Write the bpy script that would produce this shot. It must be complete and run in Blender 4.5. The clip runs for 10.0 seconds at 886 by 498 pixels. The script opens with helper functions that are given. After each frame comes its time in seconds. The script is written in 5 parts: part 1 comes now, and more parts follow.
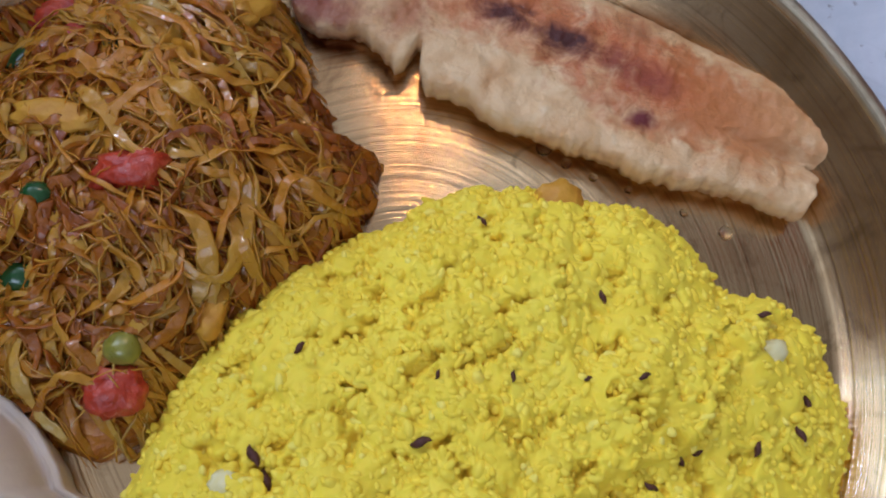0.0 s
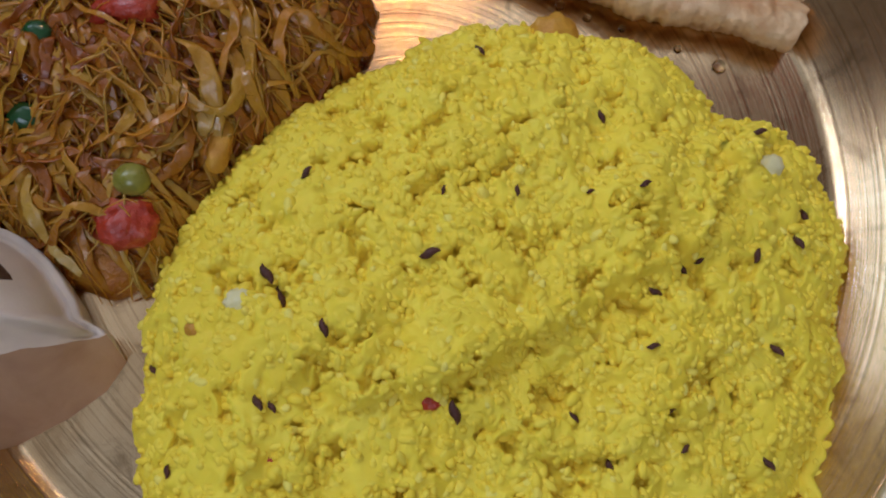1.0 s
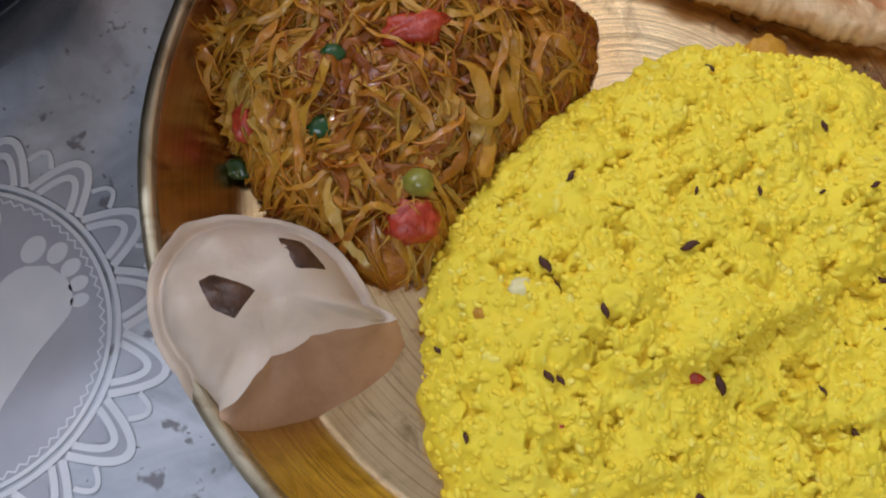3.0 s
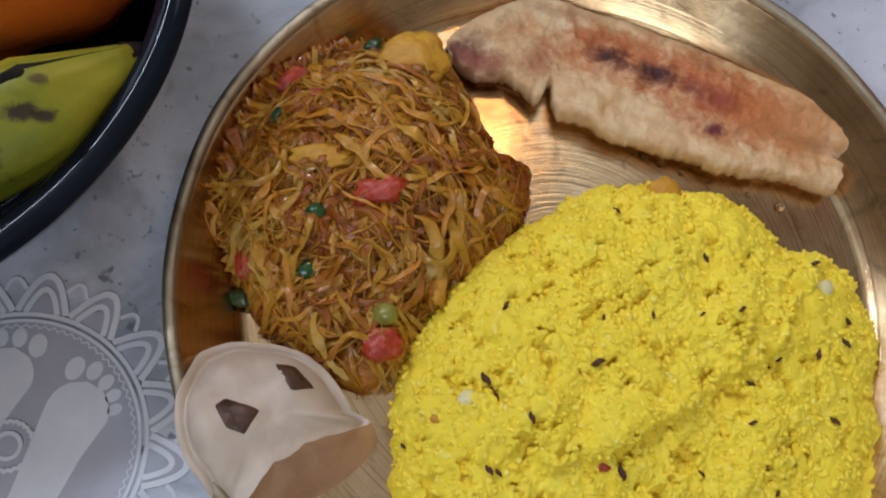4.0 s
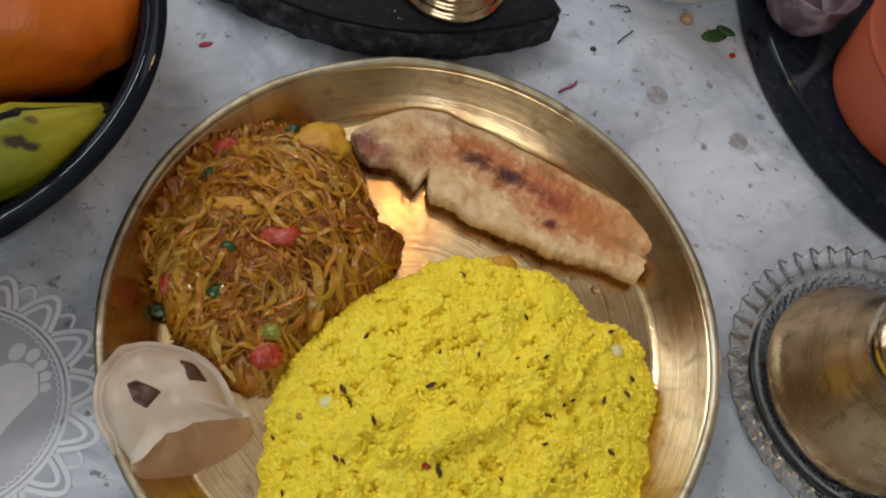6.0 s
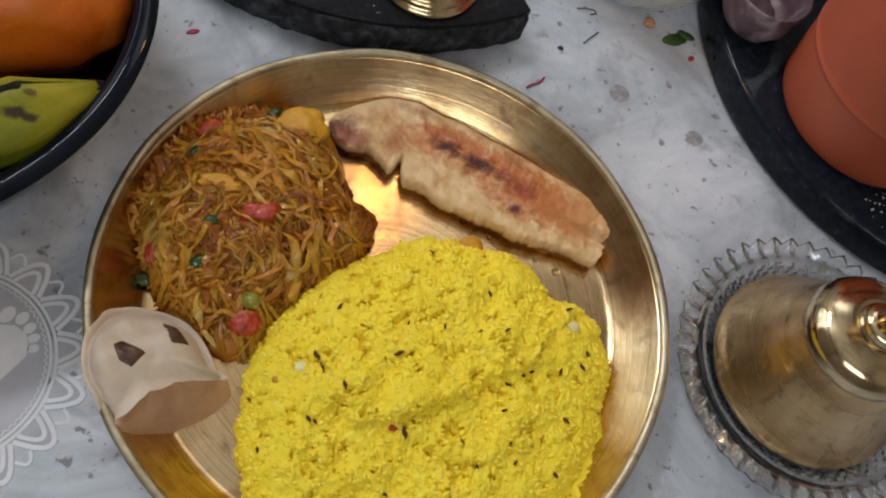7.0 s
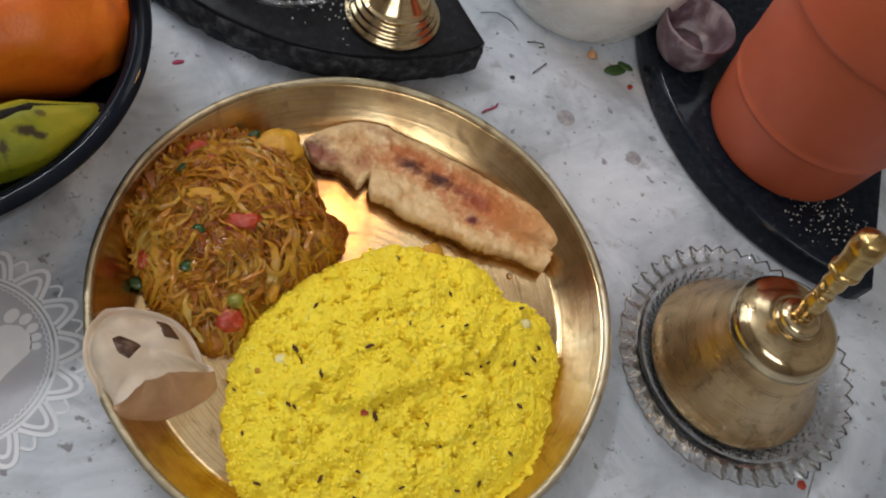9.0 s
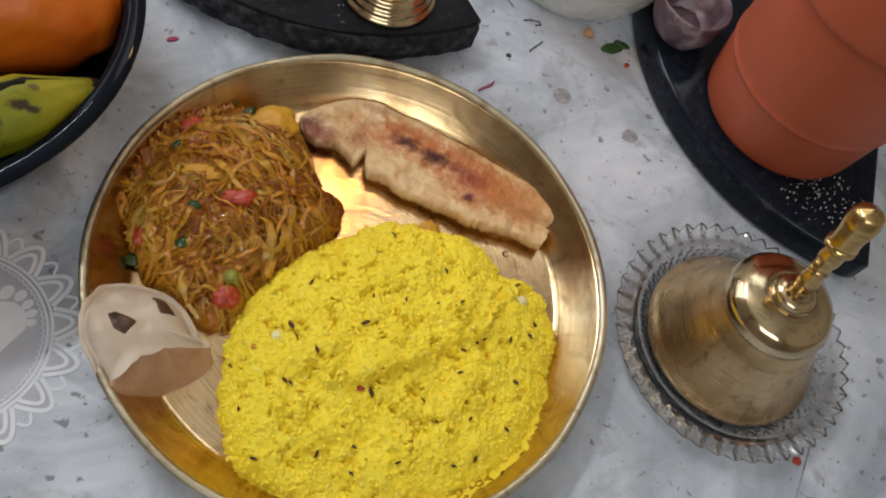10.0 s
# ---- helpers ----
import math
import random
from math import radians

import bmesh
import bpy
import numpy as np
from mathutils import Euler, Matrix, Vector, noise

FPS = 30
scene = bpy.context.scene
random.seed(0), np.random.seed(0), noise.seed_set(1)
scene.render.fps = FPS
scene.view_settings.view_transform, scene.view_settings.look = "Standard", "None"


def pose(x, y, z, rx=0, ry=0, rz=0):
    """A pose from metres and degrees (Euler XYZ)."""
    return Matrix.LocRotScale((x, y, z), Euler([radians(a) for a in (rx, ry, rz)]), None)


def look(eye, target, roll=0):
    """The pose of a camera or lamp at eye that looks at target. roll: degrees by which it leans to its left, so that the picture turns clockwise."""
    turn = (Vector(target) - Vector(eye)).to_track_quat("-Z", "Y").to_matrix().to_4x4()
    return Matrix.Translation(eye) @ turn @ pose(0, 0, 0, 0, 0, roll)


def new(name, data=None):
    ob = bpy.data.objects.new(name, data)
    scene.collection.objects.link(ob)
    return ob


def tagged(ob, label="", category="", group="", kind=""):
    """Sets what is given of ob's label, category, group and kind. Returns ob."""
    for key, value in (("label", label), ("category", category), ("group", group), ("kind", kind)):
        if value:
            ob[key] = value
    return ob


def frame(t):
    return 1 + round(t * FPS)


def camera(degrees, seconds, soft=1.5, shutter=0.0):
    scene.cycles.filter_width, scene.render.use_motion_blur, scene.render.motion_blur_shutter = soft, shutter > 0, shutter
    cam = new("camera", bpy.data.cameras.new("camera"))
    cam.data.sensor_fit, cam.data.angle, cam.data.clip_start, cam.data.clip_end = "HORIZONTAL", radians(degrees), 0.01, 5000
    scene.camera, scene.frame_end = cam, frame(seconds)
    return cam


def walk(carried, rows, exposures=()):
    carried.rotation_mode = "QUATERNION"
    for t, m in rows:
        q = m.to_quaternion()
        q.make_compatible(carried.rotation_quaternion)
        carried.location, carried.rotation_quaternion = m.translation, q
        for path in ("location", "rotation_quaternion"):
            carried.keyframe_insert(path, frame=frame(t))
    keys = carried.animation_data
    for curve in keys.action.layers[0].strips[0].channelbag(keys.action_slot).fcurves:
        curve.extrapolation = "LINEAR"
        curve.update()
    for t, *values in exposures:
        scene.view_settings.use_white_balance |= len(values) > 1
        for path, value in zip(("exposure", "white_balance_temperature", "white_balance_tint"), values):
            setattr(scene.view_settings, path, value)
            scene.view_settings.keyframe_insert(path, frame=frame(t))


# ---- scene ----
cam = camera(53.53, 10.0, soft=2.0)
PATH = [
    (0, (0.0357, 0.0448, 0.2193), (-0.0362, 0.7140, -1.6640), 11.93),
    (0.5, (0.0423, 0.0327, 0.2171), (-0.0018, 0.6701, -1.6781), 12.84),
    (1, (0.0422, 0.0132, 0.2123), (0.0135, 0.6165, -1.6943), 12.78),
    (1.5, (0.0281, -0.0116, 0.2147), (0.0153, 0.6149, -1.6846), 13.84),
    (2, (0.0108, -0.0193, 0.2197), (-0.0208, 0.5970, -1.6827), 12.32),
    (3.5, (-0.0171, -0.0110, 0.2554), (-0.0973, 0.6428, -1.6330), 8.61),
    (4, (-0.0170, 0.0013, 0.3001), (-0.0327, 0.6456, -1.5932), 12.77),
    (4.5, (-0.0080, -0.0039, 0.3266), (0.0044, 0.6972, -1.5465), 15.87),
    (5, (0.0035, -0.0178, 0.3457), (0.0280, 0.7903, -1.4836), 18.82),
    (5.5, (0.0093, -0.0316, 0.3604), (0.0157, 0.8076, -1.4550), 19.39),
    (6, (0.0158, -0.0426, 0.3751), (0.0517, 0.8493, -1.4147), 22.34),
    (7.5, (0.0219, -0.0759, 0.4053), (0.1097, 0.8675, -1.3560), 26.48),
    (8, (0.0228, -0.0879, 0.4217), (0.1127, 0.9108, -1.3088), 26.10),
    (8.5, (0.0243, -0.0969, 0.4272), (0.1428, 0.9229, -1.2892), 27.20),
    (9, (0.0245, -0.0993, 0.4283), (0.1579, 0.9143, -1.2906), 27.70),
    (9.5, (0.0249, -0.1009, 0.4282), (0.1592, 0.8946, -1.3012), 27.95),
    (10, (0.0270, -0.1034, 0.4254), (0.1770, 0.8886, -1.3048), 28.57),
]
walk(cam, [(t, look(eye, target, roll)) for t, eye, target, roll in PATH], [(0.0, -0.08, 4950, 14), (1.2, -0.42, 5300, 14), (2.0, -0.22, 5900, 12), (3.5, 0.0, 5400, 14), (4.5, -0.1, 5750, 8), (6.0, -0.1, 6050, 7), (8.0, 0.0, 6200, 8), (10.0, 0.06, 6200, 8)])

# ---- light ----
world = bpy.data.worlds.new("room_air")
world.use_nodes = True
scene.world = world
world.node_tree.nodes["Background"].inputs[0].default_value = (0.9, 0.95, 1.0, 1)
world.node_tree.nodes["Background"].inputs[1].default_value = 0.5


def area_lamp(name, eye, target, sx, sy, watts, colour):
    data = bpy.data.lights.new(name, "AREA")
    data.shape, data.size, data.size_y, data.energy, data.color = "RECTANGLE", sx, sy, watts, colour
    ob = new(name, data)
    ob.matrix_world = look(eye, target)
    return ob


# unseen main lamp, assumed to be a tube high on the west wall
area_lamp("assumed_tube_light", (-1.30, 0.72, 1.95), (0.02, 0.10, 0.0), 1.2, 0.08, 21, (0.98, 0.98, 1.0))
# added fill, aimed at the ceiling to soften the bowl's shadow
area_lamp("ceiling_bounce_fill", (-1.30, 0.72, 2.00), (-1.25, 0.10, 2.60), 1.2, 0.08, 10, (0.98, 0.98, 1.0))
area_lamp("west_window_daylight", (-1.41, 0.72, 0.90), (0.0, 0.72, 0.90), 1.0, 1.2, 8.0, (0.92, 0.96, 1.0))
area_lamp("north_window_daylight", (0.05, 1.41, 1.78), (0.05, 0.0, 1.78), 1.1, 0.8, 4.6, (1.0, 0.97, 0.93))
# unseen fill added behind the camera, brightens faces turned south
area_lamp("south_fill_lamp", (0.20, -1.41, 1.55), (0.20, 0.0, 1.35), 1.2, 0.9, 13.0, (1.0, 0.98, 0.95))


# ---- materials ----
def node(nt, kind, **values):
    n = nt.nodes.new(kind)
    for key, value in values.items():
        n.inputs[key.replace("_", " ")].default_value = value
    return n


def rgba(c):
    return (c[0], c[1], c[2], 1)


def ramp(nt, source, stops):
    r = nt.nodes.new("ShaderNodeValToRGB")
    while len(r.color_ramp.elements) < len(stops):
        r.color_ramp.elements.new(0.5)
    for e, (p, c) in zip(r.color_ramp.elements, stops):
        e.position, e.color = p, rgba(c)
    nt.links.new(source, r.inputs[0])
    return r.outputs[0]


def noise_out(nt, scale, detail=4.0, distort=0.0, rough=0.55, vector=None):
    n = node(nt, "ShaderNodeTexNoise", Scale=scale, Detail=detail, Distortion=distort, Roughness=rough)
    if vector is None:
        vector = nt.nodes.new("ShaderNodeTexCoord").outputs["Object"]
    nt.links.new(vector, n.inputs["Vector"])
    return n.outputs["Fac"]


def mixed(nt, fac, a, b, blend="MIX"):
    x = nt.nodes.new("ShaderNodeMix")
    x.data_type, x.blend_type = "RGBA", blend
    for socket, value in ((x.inputs["Factor"], fac), (x.inputs["A"], a), (x.inputs["B"], b)):
        if isinstance(value, (int, float)):
            socket.default_value = value
        elif isinstance(value, tuple):
            socket.default_value = rgba(value)
        else:
            nt.links.new(value, socket)
    return x.outputs["Result"]


def math_out(nt, op, a, b=0.0, c=0.0):
    x = nt.nodes.new("ShaderNodeMath")
    x.operation = op
    for socket, value in zip(x.inputs, (a, b, c)):
        if isinstance(value, (int, float)):
            socket.default_value = value
        else:
            nt.links.new(value, socket)
    return x.outputs[0]


def bump(nt, bsdf, height, strength, distance):
    b = node(nt, "ShaderNodeBump", Strength=strength, Distance=distance)
    nt.links.new(height, b.inputs["Height"])
    nt.links.new(b.outputs[0], bsdf.inputs["Normal"])
    return b


def base(name):
    m = bpy.data.materials.new(name)
    m.use_nodes = True
    return m, m.node_tree, m.node_tree.nodes["Principled BSDF"]


def surface(name, stops, scale=40.0, rough=(0.4, 0.6), metal=0.0, relief=0.3, relief_scale=200.0, depth=0.001, detail=5.0,
            subsurface=0.0, coat=0.0, distort=0.4):
    """A material whose colour runs over stops by noise, with varied gloss and fine relief."""
    m, nt, b = base(name)
    n = noise_out(nt, scale, detail, distort)
    nt.links.new(ramp(nt, n, stops), b.inputs["Base Color"])
    g = noise_out(nt, scale * 2.3, 3.0)
    nt.links.new(math_out(nt, "MULTIPLY_ADD", g, rough[1] - rough[0], rough[0]), b.inputs["Roughness"])
    b.inputs["Metallic"].default_value = metal
    b.inputs["Coat Weight"].default_value = coat
    b.inputs["Coat Roughness"].default_value = 0.08
    if subsurface:
        b.inputs["Subsurface Weight"].default_value = subsurface
        b.inputs["Subsurface Radius"].default_value = (0.0022, 0.0019, 0.0006)
        b.inputs["Subsurface Scale"].default_value = 1.0
    if relief:
        bump(nt, b, noise_out(nt, relief_scale, 4.0), relief, depth)
    return m


def marble_material(name):
    m, nt, b = base(name)
    cloud = noise_out(nt, 9.0, 8.0, 1.2, 0.62)
    col = ramp(nt, cloud, [(0.34, (0.36, 0.40, 0.45)), (0.48, (0.52, 0.56, 0.62)), (0.62, (0.68, 0.71, 0.77))])
    patch = noise_out(nt, 17.0, 6.0, 1.0, 0.6)
    col = mixed(nt, ramp(nt, patch, [(0.50, (0, 0, 0)), (0.66, (0.8, 0.8, 0.8))]), col, (0.31, 0.335, 0.38))
    smoke = noise_out(nt, 4.5, 7.0, 1.6, 0.66)
    col = mixed(nt, ramp(nt, smoke, [(0.50, (0, 0, 0)), (0.64, (0.75, 0.75, 0.75))]), col, (0.27, 0.285, 0.32))
    fleck = noise_out(nt, 330.0, 2.0, 0.2, 0.5)
    col = mixed(nt, ramp(nt, fleck, [(0.70, (0, 0, 0)), (0.75, (0.8, 0.8, 0.8))]), col, (0.16, 0.16, 0.18))
    speck = noise_out(nt, 150.0, 3.0, 0.3, 0.5)
    col = mixed(nt, ramp(nt, speck, [(0.64, (0, 0, 0)), (0.70, (0.9, 0.9, 0.9))]), col, (0.20, 0.19, 0.21))
    smudge = noise_out(nt, 48.0, 4.0, 0.6)
    col = mixed(nt, ramp(nt, smudge, [(0.62, (0, 0, 0)), (0.72, (0.6, 0.6, 0.6))]), col, (0.30, 0.29, 0.31))
    nt.links.new(col, b.inputs["Base Color"])
    nt.links.new(math_out(nt, "MULTIPLY_ADD", noise_out(nt, 30.0, 5.0), 0.25, 0.22), b.inputs["Roughness"])
    bump(nt, b, noise_out(nt, 420.0, 4.0), 0.12, 0.0006)
    return m


def brass_material(name, stops, rough, ring_scale, ring_depth, tarnish=(0.20, 0.12, 0.05)):
    """Turned brass: grooves round the object's axis, tarnish in patches."""
    m, nt, b = base(name)
    coord = nt.nodes.new("ShaderNodeTexCoord").outputs["Object"]
    split = nt.nodes.new("ShaderNodeSeparateXYZ")
    nt.links.new(coord, split.inputs[0])
    r2 = math_out(nt, "ADD", math_out(nt, "MULTIPLY", split.outputs[0], split.outputs[0]), math_out(nt, "MULTIPLY", split.outputs[1], split.outputs[1]))
    radius = math_out(nt, "ADD", math_out(nt, "SQRT", r2), math_out(nt, "MULTIPLY", split.outputs[2], 0.7))
    wob = math_out(nt, "MULTIPLY_ADD", noise_out(nt, 14.0, 2.0), 0.0016, radius)
    ring = nt.nodes.new("ShaderNodeTexNoise")
    ring.noise_dimensions = "1D"
    ring.inputs["Scale"].default_value, ring.inputs["Detail"].default_value, ring.inputs["Roughness"].default_value = ring_scale, 5.0, 0.7
    nt.links.new(wob, ring.inputs["W"])
    rings = ring.outputs["Fac"]
    col = ramp(nt, noise_out(nt, 26.0, 6.0, 0.8), stops)
    col = mixed(nt, ramp(nt, rings, [(0.36, (0.42, 0.42, 0.42)), (0.48, (0, 0, 0))]), col, tarnish)
    blot = ramp(nt, noise_out(nt, 60.0, 6.0, 1.5, 0.65), [(0.53, (0, 0, 0)), (0.70, (0.6, 0.6, 0.6))])
    col = mixed(nt, blot, col, tarnish)
    nt.links.new(col, b.inputs["Base Color"])
    b.inputs["Metallic"].default_value = 1.0
    g = math_out(nt, "MULTIPLY_ADD", rings, rough[1] - rough[0], rough[0])
    nt.links.new(math_out(nt, "MULTIPLY_ADD", noise_out(nt, 35.0, 4.0), 0.10, g), b.inputs["Roughness"])
    bump(nt, b, rings, 0.6, ring_depth)
    return m


def island_material(name, stops, rough=0.35, mottling=(0.3, 160.0), relief=(0.4, 500.0, 0.0006), translucent=0.0, subsurface=0.0, coat=0.0, zone=0.0, clear=0.0):
    """For heaps of small pieces: each piece has its own shade."""
    m, nt, b = base(name)
    rnd = nt.nodes.new("ShaderNodeNewGeometry").outputs["Random Per Island"]
    if zone:
        rnd = math_out(nt, "MULTIPLY_ADD", math_out(nt, "MULTIPLY_ADD", noise_out(nt, 42.0, 3.0), 2.4, -0.7), zone, math_out(nt, "MULTIPLY", rnd, 1 - zone))
    col = ramp(nt, rnd, stops)
    dark = mixed(nt, 0.55, col, (0.25, 0.10, 0.01), "MULTIPLY")
    col = mixed(nt, math_out(nt, "MULTIPLY", noise_out(nt, mottling[1], 4.0), mottling[0]), col, dark)
    nt.links.new(col, b.inputs["Base Color"])
    nt.links.new(math_out(nt, "MULTIPLY_ADD", noise_out(nt, 300.0, 2.0), 0.3, rough - 0.15), b.inputs["Roughness"])
    b.inputs["Coat Weight"].default_value = coat
    b.inputs["Coat Roughness"].default_value = 0.12
    if subsurface:
        b.inputs["Subsurface Weight"].default_value = subsurface
        b.inputs["Subsurface Radius"].default_value = (0.0020, 0.0017, 0.0005)
        b.inputs["Subsurface Scale"].default_value = 1.0
    bump(nt, b, noise_out(nt, relief[1], 3.0), relief[0], relief[2])
    if translucent:
        t = nt.nodes.new("ShaderNodeBsdfTranslucent")
        nt.links.new(col, t.inputs["Color"])
        x = nt.nodes.new("ShaderNodeMixShader")
        x.inputs[0].default_value = translucent
        nt.links.new(b.outputs[0], x.inputs[1])
        nt.links.new(t.outputs[0], x.inputs[2])
        out = x.outputs[0]
        if clear:
            see = nt.nodes.new("ShaderNodeBsdfTransparent")
            see.inputs[0].default_value = (1.0, 0.86, 0.55, 1)
            y = nt.nodes.new("ShaderNodeMixShader")
            y.inputs[0].default_value = clear
            nt.links.new(out, y.inputs[1])
            nt.links.new(see.outputs[0], y.inputs[2])
            out = y.outputs[0]
        nt.links.new(out, nt.nodes["Material Output"].inputs["Surface"])
    return m


def glass_material(name, tint=(0.93, 0.96, 0.97), rough=0.03, clear=0.0):
    """Clear glass; clear lets part of the light straight through, as thin cut glass does."""
    m, nt, b = base(name)
    b.inputs["Base Color"].default_value = rgba(tint)
    b.inputs["Transmission Weight"].default_value = 1.0
    b.inputs["IOR"].default_value = 1.47
    nt.links.new(math_out(nt, "MULTIPLY_ADD", noise_out(nt, 90.0, 3.0), 0.03, rough), b.inputs["Roughness"])
    if clear:
        t = nt.nodes.new("ShaderNodeBsdfTransparent")
        x = nt.nodes.new("ShaderNodeMixShader")
        x.inputs[0].default_value = clear
        nt.links.new(b.outputs[0], x.inputs[1])
        nt.links.new(t.outputs[0], x.inputs[2])
        nt.links.new(x.outputs[0], nt.nodes["Material Output"].inputs["Surface"])
    return m


def spots_material(name, stops, marks, scale, rough, relief_scale, depth, edge=(0.5, 0.95)):
    """Colour by noise, with marks of their own: (place, size, colour, strength)."""
    m, nt, b = base(name)
    coord = nt.nodes.new("ShaderNodeTexCoord").outputs["Object"]
    col = ramp(nt, noise_out(nt, scale, 6.0, 0.8), stops)
    warp = noise_out(nt, 150.0, 5.0, 0.6, 0.65)
    for place, size, tone, strength in marks:
        mp = nt.nodes.new("ShaderNodeMapping")
        mp.vector_type = "TEXTURE"
        mp.inputs["Location"].default_value = place
        mp.inputs["Scale"].default_value = size
        nt.links.new(coord, mp.inputs["Vector"])
        d = nt.nodes.new("ShaderNodeVectorMath")
        d.operation = "LENGTH"
        nt.links.new(mp.outputs[0], d.inputs[0])
        reach = math_out(nt, "MULTIPLY_ADD", warp, 1.9, d.outputs["Value"])
        mask = ramp(nt, math_out(nt, "MULTIPLY", reach, 0.42), [(edge[0], (strength,) * 3), (edge[1], (0, 0, 0))])
        col = mixed(nt, mask, col, tone)
    nt.links.new(col, b.inputs["Base Color"])
    nt.links.new(math_out(nt, "MULTIPLY_ADD", noise_out(nt, 220.0, 3.0), rough[1] - rough[0], rough[0]), b.inputs["Roughness"])
    bump(nt, b, noise_out(nt, relief_scale, 6.0, 0.3, 0.65), 0.55, depth)
    return m


MARBLE = marble_material("white_marble")
BRASS_PLATE = brass_material("turned_brass_plate", [(0.3, (0.50, 0.32, 0.15)), (0.5, (0.68, 0.48, 0.25)), (0.7, (0.82, 0.63, 0.37))], (0.06, 0.17), 760.0, 0.00015)
BRASS_RIM = brass_material("worn_brass_rim", [(0.3, (0.34, 0.29, 0.19)), (0.5, (0.50, 0.44, 0.31)), (0.7, (0.62, 0.57, 0.43))], (0.32, 0.50), 700.0, 0.0002)
BRASS_BELL = brass_material("bell_brass", [(0.3, (0.50, 0.33, 0.16)), (0.5, (0.67, 0.48, 0.26)), (0.72, (0.80, 0.62, 0.38))], (0.16, 0.30), 420.0, 0.00004)
BRASS_SHINE = brass_material("polished_brass", [(0.3, (0.55, 0.42, 0.24)), (0.7, (0.74, 0.61, 0.39))], (0.05, 0.14), 300.0, 0.00004)
BRASS_GOLD = brass_material("handle_brass", [(0.3, (0.50, 0.33, 0.12)), (0.7, (0.74, 0.54, 0.24))], (0.12, 0.24), 260.0, 0.00006)
RICE = surface("turmeric_rice_mash", [(0.25, (0.87, 0.655, 0.022)), (0.5, (0.93, 0.735, 0.038)), (0.75, (0.94, 0.77, 0.06))], 60.0, (0.50, 0.75), relief=0.30, relief_scale=420.0, depth=0.0005, subsurface=0.3)
GRAIN = island_material("turmeric_rice_grains", [(0.0, (0.89, 0.68, 0.026)), (0.5, (0.93, 0.735, 0.04)), (0.94, (0.94, 0.77, 0.065)), (1.0, (0.94, 0.81, 0.14))], 0.6, (0.04, 200.0), (0.12, 700.0, 0.0003))
CUMIN = surface("cumin_seed", [(0.3, (0.050, 0.016, 0.012)), (0.7, (0.13, 0.050, 0.030))], 600.0, (0.4, 0.6), relief=0.5, relief_scale=1500.0, depth=0.0003)
CURRY = surface("curry_mash", [(0.3, (0.30, 0.085, 0.005)), (0.5, (0.48, 0.18, 0.010)), (0.7, (0.60, 0.30, 0.022))], 140.0, (0.25, 0.5), relief=0.9, relief_scale=260.0, depth=0.0022, coat=0.2)
# lower shreds darker, upper strands paler: shade by depth put into the colours
SHRED = island_material("cabbage_darkened_for_depth", [(0.0, (0.36, 0.085, 0.004)), (0.35, (0.52, 0.155, 0.006)), (0.65, (0.64, 0.25, 0.010)), (1.0, (0.72, 0.37, 0.025))], 0.28, (0.55, 150.0), (0.9, 420.0, 0.0014), translucent=0.28, coat=0.9, zone=0.5, clear=0.20)
STRAND = island_material("cabbage_strand", [(0.0, (0.74, 0.28, 0.011)), (0.35, (0.80, 0.39, 0.020)), (0.7, (0.82, 0.49, 0.045)), (1.0, (0.84, 0.62, 0.15))], 0.26, (0.35, 130.0), (0.8, 420.0, 0.0012), translucent=0.30, coat=0.9, zone=0.45, clear=0.16)
TOMATO = surface("cooked_tomato", [(0.3, (0.30, 0.020, 0.006)), (0.55, (0.48, 0.050, 0.014)), (0.8, (0.60, 0.17, 0.04))], 190.0, (0.22, 0.45), relief=0.8, relief_scale=300.0, depth=0.0016, coat=0.25)
PEA_DARK = surface("dark_pea", [(0.3, (0.012, 0.06, 0.016)), (0.7, (0.03, 0.10, 0.02))], 140.0, (0.15, 0.3), relief=0.2, coat=0.5)
PEA_LIGHT = surface("olive_pea", [(0.3, (0.20, 0.19, 0.02)), (0.7, (0.32, 0.30, 0.04))], 160.0, (0.2, 0.4), relief=0.2, coat=0.5)
CHILLI = surface("green_chilli", [(0.3, (0.010, 0.035, 0.008)), (0.7, (0.04, 0.09, 0.015))], 200.0, (0.2, 0.4), relief=0.3, coat=0.4)
POTATO = surface("turmeric_potato", [(0.3, (0.50, 0.22, 0.008)), (0.7, (0.64, 0.35, 0.018))], 120.0, (0.45, 0.65), relief=0.6, relief_scale=260.0, depth=0.0015)
POTATO_PALE = surface("pale_potato", [(0.3, (0.74, 0.64, 0.22)), (0.7, (0.83, 0.78, 0.50))], 150.0, (0.35, 0.5), relief=0.4, relief_scale=300.0)
